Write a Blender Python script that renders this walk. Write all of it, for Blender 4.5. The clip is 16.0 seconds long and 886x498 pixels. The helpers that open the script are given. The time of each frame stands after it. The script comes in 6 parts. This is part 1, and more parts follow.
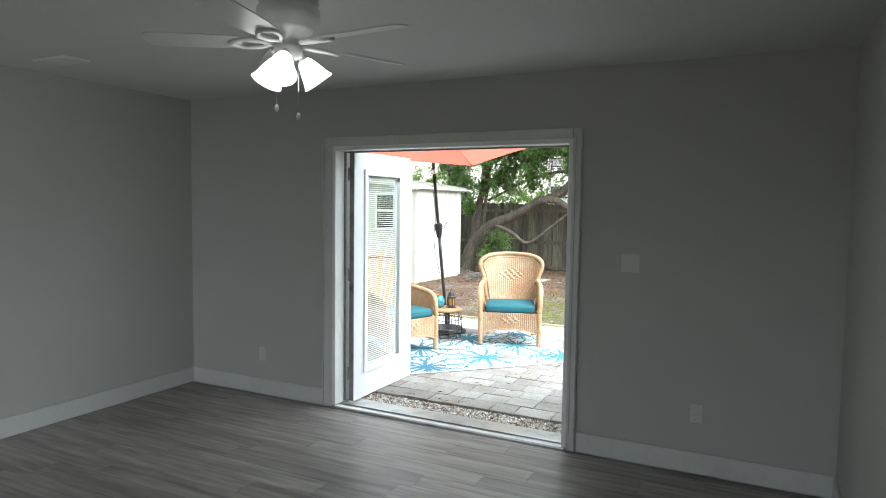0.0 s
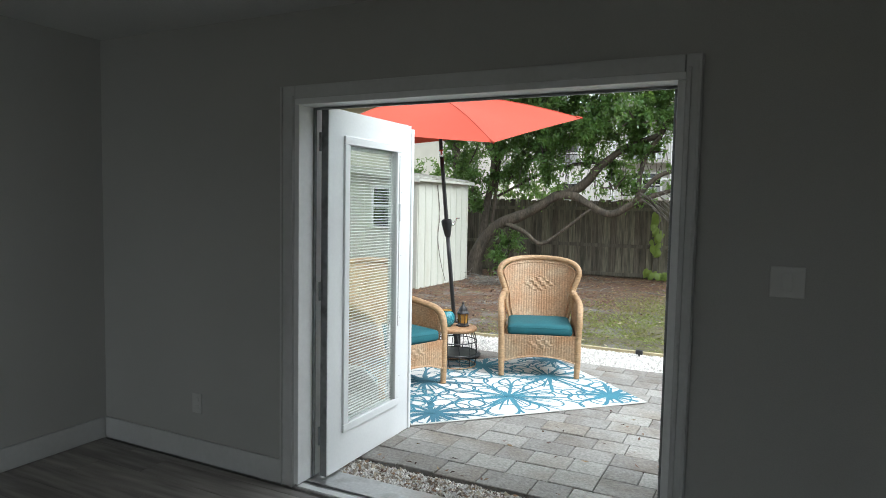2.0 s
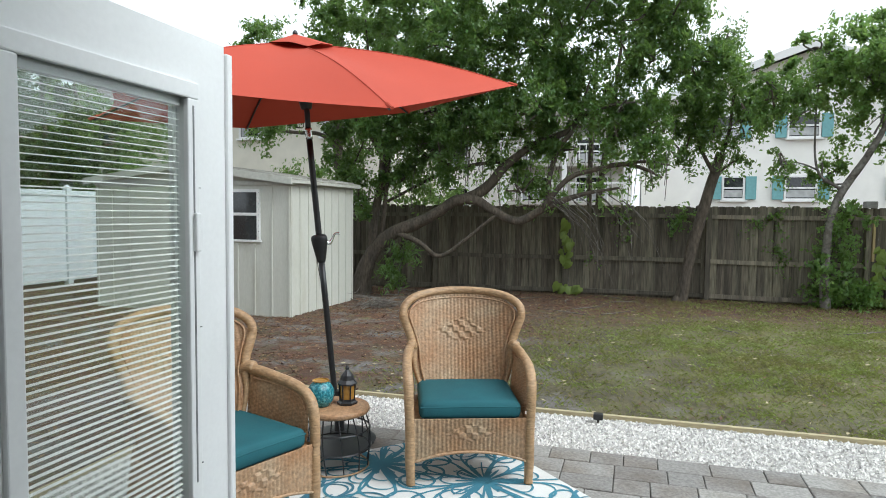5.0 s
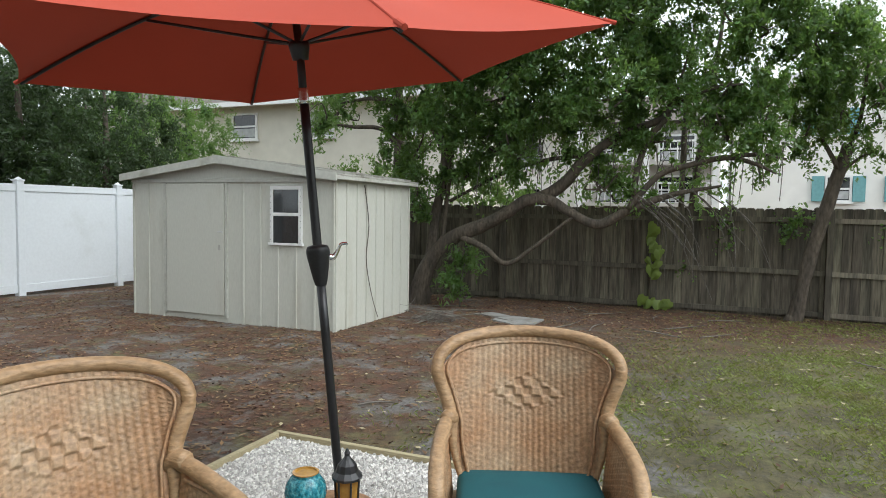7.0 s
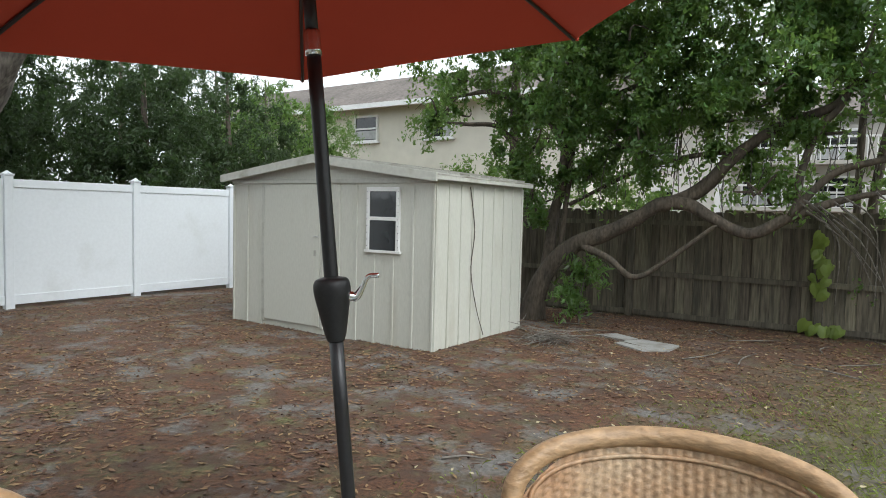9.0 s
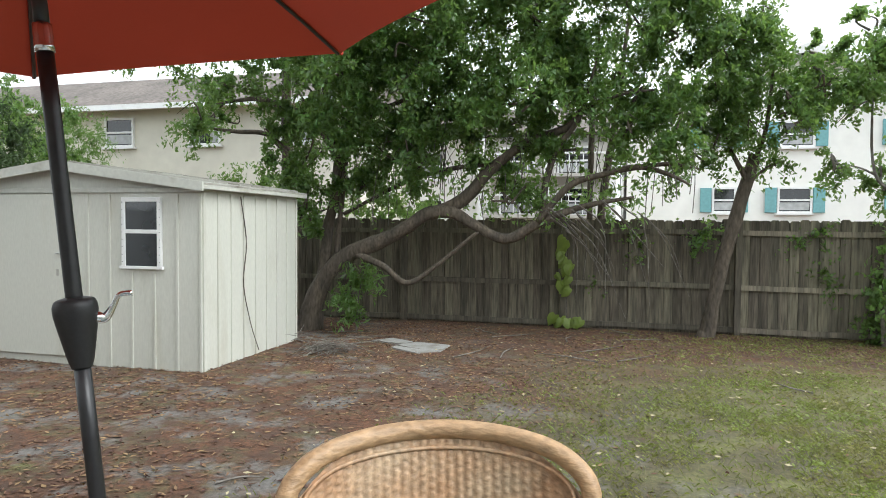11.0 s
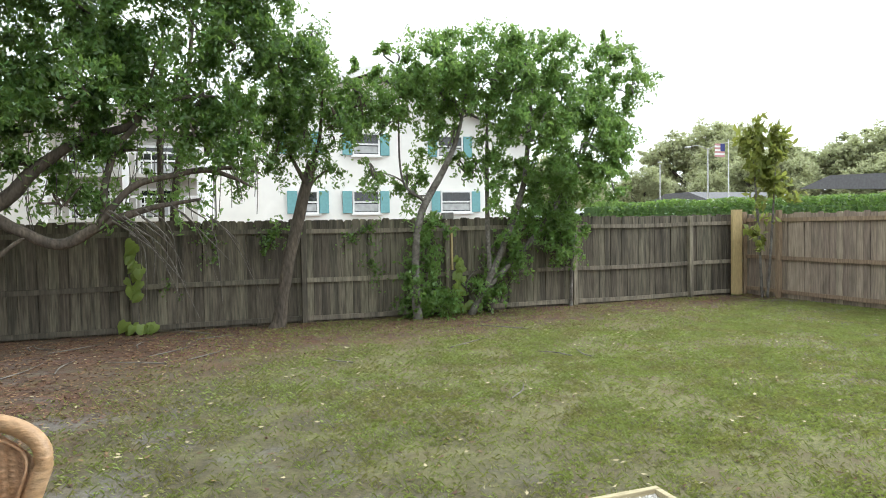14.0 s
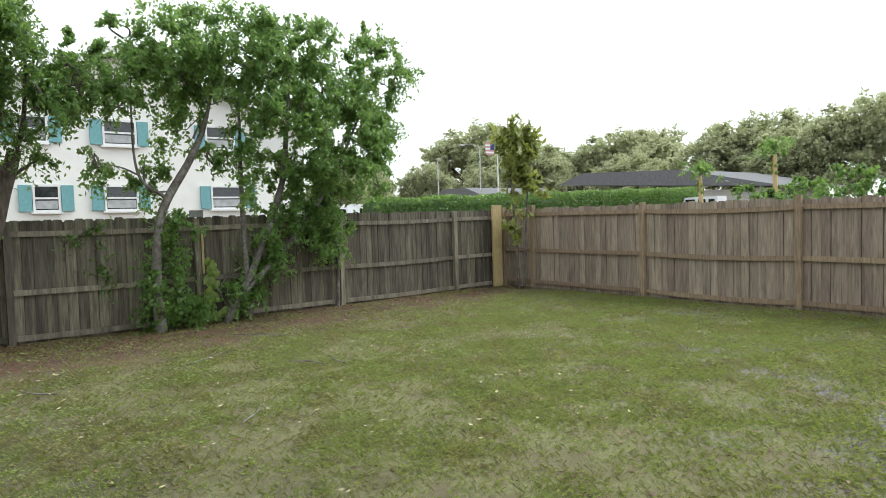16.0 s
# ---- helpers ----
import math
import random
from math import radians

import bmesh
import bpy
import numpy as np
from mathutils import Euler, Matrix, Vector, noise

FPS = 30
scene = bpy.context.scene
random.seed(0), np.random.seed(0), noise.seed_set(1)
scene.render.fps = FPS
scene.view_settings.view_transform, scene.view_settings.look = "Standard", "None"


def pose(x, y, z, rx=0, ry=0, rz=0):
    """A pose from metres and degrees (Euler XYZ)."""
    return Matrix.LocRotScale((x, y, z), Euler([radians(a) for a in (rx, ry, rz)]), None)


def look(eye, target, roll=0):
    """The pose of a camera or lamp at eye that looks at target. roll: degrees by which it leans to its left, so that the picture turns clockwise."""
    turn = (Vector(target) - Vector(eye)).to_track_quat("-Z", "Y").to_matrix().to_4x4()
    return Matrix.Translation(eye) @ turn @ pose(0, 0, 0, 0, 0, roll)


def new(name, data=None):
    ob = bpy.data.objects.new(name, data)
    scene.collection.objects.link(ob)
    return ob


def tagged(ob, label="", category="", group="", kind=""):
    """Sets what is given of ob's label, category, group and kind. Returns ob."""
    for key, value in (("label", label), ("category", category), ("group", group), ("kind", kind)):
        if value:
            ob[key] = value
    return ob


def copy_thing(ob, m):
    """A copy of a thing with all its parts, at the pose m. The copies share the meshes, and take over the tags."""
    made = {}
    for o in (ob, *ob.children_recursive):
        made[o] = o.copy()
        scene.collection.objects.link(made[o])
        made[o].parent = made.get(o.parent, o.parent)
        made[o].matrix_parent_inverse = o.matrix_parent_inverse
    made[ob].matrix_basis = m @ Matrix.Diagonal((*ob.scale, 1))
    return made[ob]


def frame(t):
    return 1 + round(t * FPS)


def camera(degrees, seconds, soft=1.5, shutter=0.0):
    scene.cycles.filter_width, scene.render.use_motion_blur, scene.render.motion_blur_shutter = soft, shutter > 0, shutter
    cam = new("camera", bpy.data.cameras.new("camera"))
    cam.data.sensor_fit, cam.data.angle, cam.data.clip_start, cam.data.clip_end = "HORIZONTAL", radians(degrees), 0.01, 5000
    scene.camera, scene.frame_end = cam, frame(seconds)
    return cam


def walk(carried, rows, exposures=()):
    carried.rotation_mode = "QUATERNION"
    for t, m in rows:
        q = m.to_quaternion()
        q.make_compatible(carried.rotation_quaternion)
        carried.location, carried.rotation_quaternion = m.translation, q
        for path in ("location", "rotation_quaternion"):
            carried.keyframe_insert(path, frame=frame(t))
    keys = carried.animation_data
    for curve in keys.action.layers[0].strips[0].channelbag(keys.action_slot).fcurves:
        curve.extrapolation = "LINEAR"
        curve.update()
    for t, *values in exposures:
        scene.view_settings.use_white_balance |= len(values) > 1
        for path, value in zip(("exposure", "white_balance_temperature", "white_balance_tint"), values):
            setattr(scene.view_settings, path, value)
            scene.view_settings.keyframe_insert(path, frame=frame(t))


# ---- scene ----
cam = camera(69.0, 16.0, soft=0.95)
PATH = [
    (0, (0.3, 0.122, 1.619), (-0.589, 1.909, 1.482), 0.8),
    (0.5, (0.161, 0.486, 1.636), (-0.74, 2.266, 1.494), 1.0),
    (1, (-0.051, 0.829, 1.611), (-0.955, 2.607, 1.47), 0.9),
    (1.5, (-0.238, 1.162, 1.576), (-1.14, 2.942, 1.435), 0.9),
    (2, (-0.522, 1.581, 1.532), (-1.413, 3.367, 1.393), 1.1),
    (2.5, (-0.783, 1.939, 1.541), (-1.633, 3.744, 1.403), 0.9),
    (3, (-0.973, 2.295, 1.548), (-1.742, 4.137, 1.417), 0.6),
    (3.5, (-1.137, 2.597, 1.556), (-1.842, 4.464, 1.428), 0.7),
    (4, (-1.27, 2.91, 1.542), (-1.894, 4.806, 1.421), 0.7),
    (4.2, (-1.298, 3.033, 1.536), (-1.898, 4.937, 1.417), 0.7),
    (6.3, (-1.615, 4.457, 1.549), (-2.171, 6.374, 1.436), 0.5),
    (6.5, (-1.654, 4.591, 1.55), (-2.255, 6.495, 1.438), 0.7),
    (7, (-1.747, 4.927, 1.537), (-2.521, 6.767, 1.424), 0.9),
    (7.5, (-1.84, 5.282, 1.546), (-2.844, 7.008, 1.429), 1.0),
    (8, (-1.994, 5.568, 1.548), (-3.136, 7.205, 1.429), 1.4),
    (8.2, (-2.054, 5.685, 1.557), (-3.21, 7.313, 1.438), 1.4),
    (10.5, (-2.117, 6.127, 1.581), (-2.829, 7.994, 1.497), 0.9),
    (11, (-2.053, 5.973, 1.576), (-2.541, 7.911, 1.503), 0.5),
    (11.5, (-1.942, 5.793, 1.571), (-2.234, 7.771, 1.506), 0.1),
    (12, (-1.848, 5.618, 1.578), (-1.943, 7.614, 1.516), -0.1),
    (12.5, (-1.796, 5.555, 1.563), (-1.653, 7.549, 1.503), -0.4),
    (13, (-1.756, 5.527, 1.538), (-1.414, 7.497, 1.478), -0.6),
    (13.5, (-1.68, 5.499, 1.527), (-1.161, 7.429, 1.463), -0.8),
    (14, (-1.619, 5.476, 1.547), (-0.93, 7.353, 1.476), -1.0),
    (14.5, (-1.556, 5.442, 1.56), (-0.71, 7.253, 1.483), -1.2),
    (15, (-1.427, 5.49, 1.557), (-0.428, 7.22, 1.474), -1.3),
    (15.5, (-1.211, 5.611, 1.575), (-0.08, 7.258, 1.484), -1.5),
    (16, (-0.923, 5.737, 1.574), (0.325, 7.296, 1.473), -1.7),
]
walk(cam, [(t, look(eye, target, roll)) for t, eye, target, roll in PATH],
     exposures=((0, 2.0, 6000, 6), (0.5, 1.8, 6000, 6), (1.0, 1.45, 6000, 6), (1.5, 1.2, 6000, 6), (2.2, 1.0, 6000, 6), (3.0, 0.8, 6000, 6), (4.0, 0.55, 6000, 6), (8.0, 0.38, 6200, 7), (10.5, 0.72, 6200, 7), (13.0, 0.95, 6200, 7), (14.5, 0.82, 6200, 7), (16.0, 0.6, 6200, 7)))

# ---- light ----
world = bpy.data.worlds.new("overcast_sky")
scene.world = world
world.use_nodes = True
wn, wl = world.node_tree.nodes, world.node_tree.links
sky = wn.new("ShaderNodeTexSky")
sky.sky_type, sky.sun_disc = "NISHITA", False
sky.sun_elevation, sky.sun_rotation = radians(48), radians(100)
sky.dust_density, sky.air_density, sky.ozone_density = 6.0, 1.0, 1.0
soft_sky = wn.new("ShaderNodeHueSaturation")
soft_sky.inputs["Saturation"].default_value = 0.12
wl.new(sky.outputs[0], soft_sky.inputs["Color"])
cloud = wn.new("ShaderNodeMix")
cloud.data_type = "RGBA"
cloud.inputs[0].default_value = 0.8
cloud.inputs[7].default_value = (11.0, 11.4, 11.6, 1)
wl.new(soft_sky.outputs[0], cloud.inputs[6])
wl.new(cloud.outputs[2], wn["Background"].inputs["Color"])
wn["Background"].inputs["Strength"].default_value = 0.10
sun = new("sun", bpy.data.lights.new("sun", "SUN"))
sun.data.energy, sun.data.angle, sun.data.color = 1.8, radians(40), (1.0, 0.99, 0.97)
sun.matrix_world = look((0, 0, 0), (-0.66, 0.12, -0.74))

# daylight through the window behind the walker
window_light = new("window_daylight", bpy.data.lights.new("window_daylight", "AREA"))
window_light.data.shape, window_light.data.size, window_light.data.size_y = "RECTANGLE", 2.7, 1.7
window_light.data.energy, window_light.data.color = 7.0, (0.95, 0.98, 1.0)
window_light.data.spread = radians(84)
window_light.matrix_world = look((-1.05, -2.58, 1.18), (-4.2, -0.2, 0.5))

# ---- materials ----
def mat(name, base, rough=0.6, metal=0.0, grain=None, bump=0.0, spread=0.15, stain=None, island=0.0, obj=0.0, spec=0.5, stretch=(1, 1, 1), coord="Object", shift=False):
    """A surface with fine grain, larger stains and, for pieces, a shade of their own."""
    m = bpy.data.materials.new(name)
    m.use_nodes = True
    n, l = m.node_tree.nodes, m.node_tree.links
    b = n["Principled BSDF"]
    b.inputs["Roughness"].default_value, b.inputs["Metallic"].default_value = rough, metal
    b.inputs["Specular IOR Level"].default_value = spec
    tc = n.new("ShaderNodeTexCoord")
    mp = n.new("ShaderNodeMapping")
    mp.inputs["Scale"].default_value = stretch
    l.new(tc.outputs[coord], mp.inputs["Vector"])
    if shift:
        # each board is cut from another piece of wood
        oi, far_off = n.new("ShaderNodeObjectInfo"), n.new("ShaderNodeVectorMath")
        far_off.operation = "SCALE"
        far_off.inputs[0].default_value = (37.0, 91.0, 53.0)
        l.new(oi.outputs["Random"], far_off.inputs["Scale"])
        l.new(far_off.outputs[0], mp.inputs["Location"])
    rgb = n.new("ShaderNodeRGB")
    rgb.outputs[0].default_value = (*base, 1)
    col = rgb.outputs[0]
    if stain:
        ns = n.new("ShaderNodeTexNoise")
        ns.inputs["Scale"].default_value, ns.inputs["Detail"].default_value = stain[1], 6
        l.new(mp.outputs[0], ns.inputs["Vector"])
        rp = n.new("ShaderNodeValToRGB")
        rp.color_ramp.elements[0].position, rp.color_ramp.elements[1].position = stain[2], stain[3]
        l.new(ns.outputs[0], rp.inputs[0])
        mx = n.new("ShaderNodeMix")
        mx.data_type = "RGBA"
        l.new(rp.outputs[0], mx.inputs[0])
        l.new(col, mx.inputs[6])
        mx.inputs[7].default_value = (*stain[0], 1)
        col = mx.outputs[2]
    if grain:
        ng = n.new("ShaderNodeTexNoise")
        ng.inputs["Scale"].default_value, ng.inputs["Detail"].default_value = grain, 5
        l.new(mp.outputs[0], ng.inputs["Vector"])
        mr = n.new("ShaderNodeMapRange")
        mr.inputs[1].default_value, mr.inputs[2].default_value = 0.3, 0.7
        mr.inputs[3].default_value, mr.inputs[4].default_value = 1 - spread, 1 + spread
        l.new(ng.outputs[0], mr.inputs[0])
        hv = n.new("ShaderNodeHueSaturation")
        l.new(mr.outputs[0], hv.inputs["Value"])
        l.new(col, hv.inputs["Color"])
        col = hv.outputs[0]
        if bump:
            bp = n.new("ShaderNodeBump")
            bp.inputs["Strength"].default_value, bp.inputs["Distance"].default_value = bump, 0.01
            l.new(ng.outputs[0], bp.inputs["Height"])
            l.new(bp.outputs[0], b.inputs["Normal"])
    for amount, kind, out in ((island, "ShaderNodeNewGeometry", "Random Per Island"), (obj, "ShaderNodeObjectInfo", "Random")):
        if amount:
            src = n.new(kind)
            mr = n.new("ShaderNodeMapRange")
            mr.inputs[3].default_value, mr.inputs[4].default_value = 1 - amount, 1 + amount
            l.new(src.outputs[out], mr.inputs[0])
            hv = n.new("ShaderNodeHueSaturation")
            l.new(mr.outputs[0], hv.inputs["Value"])
            l.new(col, hv.inputs["Color"])
            mh = n.new("ShaderNodeMapRange")
            mh.inputs[3].default_value, mh.inputs[4].default_value = 0.5 - amount * 0.04, 0.5 + amount * 0.04
            l.new(src.outputs[out], mh.inputs[0])
            l.new(mh.outputs[0], hv.inputs["Hue"])
            col = hv.outputs[0]
    l.new(col, b.inputs["Base Color"])
    return m


def leaf_mat(name, base, back, rough=0.45, island=0.45, stain=None):
    """Leaves: a soft gloss above, some light through the blade."""
    m = mat(name, base, rough, grain=3.0, spread=0.25, island=island, stain=stain)
    n, l = m.node_tree.nodes, m.node_tree.links
    tr = n.new("ShaderNodeBsdfTranslucent")
    tr.inputs[0].default_value = (*back, 1)
    mx = n.new("ShaderNodeMixShader")
    mx.inputs[0].default_value = 0.42
    l.new(n["Principled BSDF"].outputs[0], mx.inputs[1])
    l.new(tr.outputs[0], mx.inputs[2])
    l.new(mx.outputs[0], n["Material Output"].inputs["Surface"])
    return m


def glow(name, color, strength):
    m = bpy.data.materials.new(name)
    m.use_nodes = True
    b = m.node_tree.nodes["Principled BSDF"]
    b.inputs["Base Color"].default_value = (0.9, 0.9, 0.88, 1)
    b.inputs["Emission Color"].default_value, b.inputs["Emission Strength"].default_value = (*color, 1), strength
    return m


def glass_mat(name, tint, rough=0.0, opacity=0.0):
    m = bpy.data.materials.new(name)
    m.use_nodes = True
    b = m.node_tree.nodes["Principled BSDF"]
    b.inputs["Base Color"].default_value = (*tint, 1)
    b.inputs["Roughness"].default_value = rough
    b.inputs["Transmission Weight"].default_value = 1.0 - opacity
    b.inputs["IOR"].default_value = 1.45
    return m


M = {
    "wall": mat("grey_wall_paint", (0.44, 0.435, 0.41), 0.75, grain=180, bump=0.12, spread=0.03, stain=((0.42, 0.415, 0.39), 1.2, 0.4, 0.7)),
    "ceiling": mat("ceiling_paint", (0.62, 0.62, 0.60), 0.85, grain=90, bump=0.3, spread=0.04),
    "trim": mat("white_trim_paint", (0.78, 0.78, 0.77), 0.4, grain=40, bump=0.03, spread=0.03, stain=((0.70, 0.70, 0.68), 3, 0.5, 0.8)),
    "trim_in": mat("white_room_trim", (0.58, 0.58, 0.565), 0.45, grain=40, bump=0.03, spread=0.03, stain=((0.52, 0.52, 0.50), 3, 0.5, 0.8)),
    "door": mat("white_door_paint", (0.82, 0.83, 0.83), 0.35, grain=60, bump=0.03, spread=0.02, stain=((0.76, 0.77, 0.77), 2.5, 0.5, 0.8)),
    "doorside": mat("grey_door_seal", (0.22, 0.23, 0.23), 0.5, grain=30, spread=0.15, stain=((0.10, 0.10, 0.10), 9, 0.5, 0.7)),
    "plank": mat("grey_oak_plank", (0.30, 0.275, 0.255), 0.33, grain=4, bump=0.04, spread=0.30, stain=((0.19, 0.172, 0.158), 1.6, 0.42, 0.68), obj=0.20, stretch=(0.7, 7, 7), shift=True),
    "alu": mat("aluminium", (0.55, 0.55, 0.55), 0.32, 0.9, grain=60, spread=0.1, stain=((0.35, 0.34, 0.33), 8, 0.5, 0.75)),
    "steel": mat("chrome", (0.75, 0.75, 0.75), 0.18, 1.0),
    "black": mat("black_metal", (0.018, 0.018, 0.02), 0.38, grain=50, spread=0.2, spec=0.6),
    "blackplastic": mat("black_plastic", (0.015, 0.015, 0.016), 0.5, grain=90, spread=0.2, bump=0.05),
    "brass": mat("brass", (0.42, 0.30, 0.10), 0.35, 0.9, grain=40, spread=0.2),
    "exterior": mat("exterior_stucco", (0.60, 0.59, 0.54), 0.9, grain=60, bump=0.5, spread=0.08),
    "paver": mat("concrete_paver", (0.27, 0.258, 0.24), 0.85, grain=55, bump=0.5, spread=0.25, stain=((0.19, 0.165, 0.14), 3, 0.45, 0.7), obj=0.2, shift=True),
    "joint": mat("joint_sand", (0.12, 0.108, 0.09), 0.95, grain=80, bump=0.4, spread=0.3),
    "gravelbed": mat("shell_bed", (0.40, 0.385, 0.36), 0.95, grain=110, bump=0.6, spread=0.4),
    "shell": mat("white_shell_gravel", (0.64, 0.62, 0.59), 0.8, grain=40, spread=0.15, island=0.30),
    "pebble": mat("brown_pebble", (0.30, 0.25, 0.20), 0.8, grain=40, spread=0.2, island=0.5),
    "edging": mat("pine_edging", (0.42, 0.36, 0.22), 0.8, grain=12, bump=0.2, spread=0.2, stretch=(1, 8, 8)),
    # weathered wood, its base also darkened for the shade on this fence
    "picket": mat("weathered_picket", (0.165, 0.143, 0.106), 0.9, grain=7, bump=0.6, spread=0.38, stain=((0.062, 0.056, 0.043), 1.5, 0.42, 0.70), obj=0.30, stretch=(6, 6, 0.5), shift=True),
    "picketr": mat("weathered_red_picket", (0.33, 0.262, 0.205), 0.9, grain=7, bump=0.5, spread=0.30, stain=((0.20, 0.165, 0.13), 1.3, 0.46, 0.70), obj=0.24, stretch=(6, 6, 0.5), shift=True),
    "fencepost": mat("weathered_post", (0.26, 0.225, 0.17), 0.9, grain=8, bump=0.5, spread=0.3, stain=((0.13, 0.115, 0.09), 1.6, 0.45, 0.7), obj=0.18, stretch=(5, 5, 0.6), shift=True),
    # copy of weathered_post with the tree's shade put into its colour
    "shadedpost": mat("shaded_post", (0.15, 0.133, 0.10), 0.9, grain=8, bump=0.5, spread=0.3, stain=((0.09, 0.08, 0.062), 1.6, 0.45, 0.7), obj=0.18, stretch=(5, 5, 0.6), shift=True),
    "fencepostr": mat("brown_post", (0.29, 0.21, 0.14), 0.9, grain=8, bump=0.5, spread=0.3, obj=0.15, stretch=(5, 5, 0.6), shift=True),
    "newpine": mat("fresh_pine_board", (0.52, 0.40, 0.20), 0.75, grain=10, bump=0.2, spread=0.2, stretch=(8, 8, 0.8)),
    "vinyl": mat("white_vinyl", (0.74, 0.77, 0.80), 0.35, grain=20, spread=0.03, stain=((0.62, 0.64, 0.64), 1.4, 0.55, 0.85)),
    "shed": mat("cream_shed_metal", (0.56, 0.56, 0.50), 0.5, grain=30, spread=0.05, bump=0.05, stain=((0.44, 0.42, 0.34), 1.6, 0.56, 0.9), stretch=(2, 2, 0.5)),
    "shedtrim": mat("shed_trim_metal", (0.50, 0.50, 0.45), 0.5, grain=20, spread=0.08, stain=((0.30, 0.28, 0.22), 4, 0.55, 0.8)),
    "shedroof": mat("shed_roof_metal", (0.40, 0.39, 0.35), 0.6, grain=20, spread=0.1, stain=((0.16, 0.14, 0.11), 3, 0.45, 0.7)),
    "darkglass": mat("dark_window_glass", (0.02, 0.022, 0.024), 0.06, grain=3, spread=0.3, spec=0.8),
    "slab": mat("grey_stone_slab", (0.27, 0.265, 0.25), 0.9, grain=40, bump=0.4, spread=0.15, stain=((0.17, 0.15, 0.13), 5, 0.5, 0.75)),
    "bark": mat("grey_brown_bark", (0.115, 0.092, 0.070), 0.95, grain=16, bump=0.9, spread=0.45, stain=((0.075, 0.062, 0.05), 4, 0.4, 0.65), stretch=(2, 2, 0.6)),
    "barkgrey": mat("lichen_bark", (0.19, 0.175, 0.155), 0.95, grain=22, bump=0.7, spread=0.4, stain=((0.10, 0.085, 0.07), 6, 0.4, 0.65)),
    "oakbark": mat("furrowed_oak_bark", (0.16, 0.145, 0.125), 0.95, grain=9, bump=1.0, spread=0.5, stain=((0.085, 0.075, 0.065), 3, 0.42, 0.62), stretch=(3, 3, 0.5)),
    "leafdark": leaf_mat("dark_glossy_leaf", (0.070, 0.130, 0.040), (0.31, 0.48, 0.10), 0.33),
    "leafbright": leaf_mat("bright_green_leaf", (0.105, 0.185, 0.052), (0.38, 0.57, 0.14), 0.4),
    # distance haze is mixed into the colour of the far leaves
    "leaffar": leaf_mat("haze_paled_leaf", (0.44, 0.455, 0.28), (0.56, 0.60, 0.34), 0.8, 0.25),
    "leafyellow": leaf_mat("yellow_green_leaf", (0.20, 0.235, 0.06), (0.42, 0.46, 0.10), 0.5),
    "leafpine": leaf_mat("dark_pine_needle", (0.040, 0.065, 0.026), (0.09, 0.15, 0.04), 0.5),
    "vine": leaf_mat("variegated_vine_leaf", (0.20, 0.27, 0.06), (0.30, 0.38, 0.08), 0.4),
    "litter": mat("fallen_leaf", (0.15, 0.080, 0.045), 0.8, grain=20, spread=0.3, island=0.7),
    "grass": leaf_mat("lawn_blade", (0.175, 0.205, 0.055), (0.34, 0.40, 0.09), 0.6, 0.6, stain=((0.175, 0.135, 0.062), 1.9, 0.47, 0.62)),
    "wicker": mat("honey_wicker", (0.40, 0.225, 0.115), 0.5, grain=60, bump=0.3, spread=0.30, stain=((0.44, 0.32, 0.205), 4.5, 0.4, 0.7), stretch=(1, 1, 1)),
    "rope": mat("wrapped_cane", (0.41, 0.265, 0.145), 0.5, grain=35, bump=0.5, spread=0.25, stain=((0.36, 0.22, 0.11), 7, 0.45, 0.7), stretch=(1, 1, 2.5)),
    "cushion": mat("teal_canvas", (0.012, 0.105, 0.125), 0.8, grain=350, bump=0.15, spread=0.12, stain=((0.010, 0.085, 0.105), 5, 0.4, 0.7)),
    "canvas": None,
    "tealglass": mat("turquoise_crackle_glass", (0.02, 0.17, 0.22), 0.22, grain=90, bump=0.4, spread=0.5, stain=((0.08, 0.30, 0.33), 70, 0.46, 0.6)),
    "amber": mat("amber_glass", (0.40, 0.22, 0.05), 0.15, grain=20, spread=0.3),
    "rugwhite": mat("rug_white", (0.66, 0.655, 0.63), 0.9, grain=300, bump=0.2, spread=0.08, stain=((0.56, 0.55, 0.52), 3, 0.5, 0.8)),
    "rugblue": mat("rug_teal", (0.05, 0.185, 0.255), 0.9, grain=200, bump=0.2, spread=0.25, stain=((0.06, 0.23, 0.30), 4, 0.45, 0.7)),
    "rugdark": mat("rug_navy", (0.05, 0.155, 0.215), 0.9, grain=200, bump=0.2, spread=0.25),
    "fanwhite": mat("fan_white", (0.72, 0.72, 0.70), 0.35, grain=20, spread=0.03),
    "shade": glow("frosted_lamp_shade", (1.0, 0.97, 0.90), 0.75),
    "plate": mat("white_plastic_plate", (0.54, 0.54, 0.51), 0.35),
    "houseA": mat("cream_stucco", (0.66, 0.63, 0.54), 0.9, grain=2, spread=0.05, stain=((0.58, 0.55, 0.47), 0.3, 0.45, 0.8)),
    "houseB": mat("white_stucco", (0.86, 0.85, 0.81), 0.9, grain=2, spread=0.04, stain=((0.72, 0.71, 0.66), 0.25, 0.5, 0.8)),
    "houseC": mat("grey_siding", (0.50, 0.48, 0.44), 0.9, grain=2, spread=0.06),
    "roofing": mat("brown_shingle", (0.17, 0.145, 0.13), 0.95, grain=6, bump=0.4, spread=0.3, stain=((0.11, 0.095, 0.085), 0.6, 0.4, 0.7)),
    "roofgrey": mat("grey_shingle", (0.15, 0.15, 0.155), 0.95, grain=4, spread=0.2),
    "shutter": mat("teal_shutter", (0.17, 0.38, 0.40), 0.6, grain=8, spread=0.1),
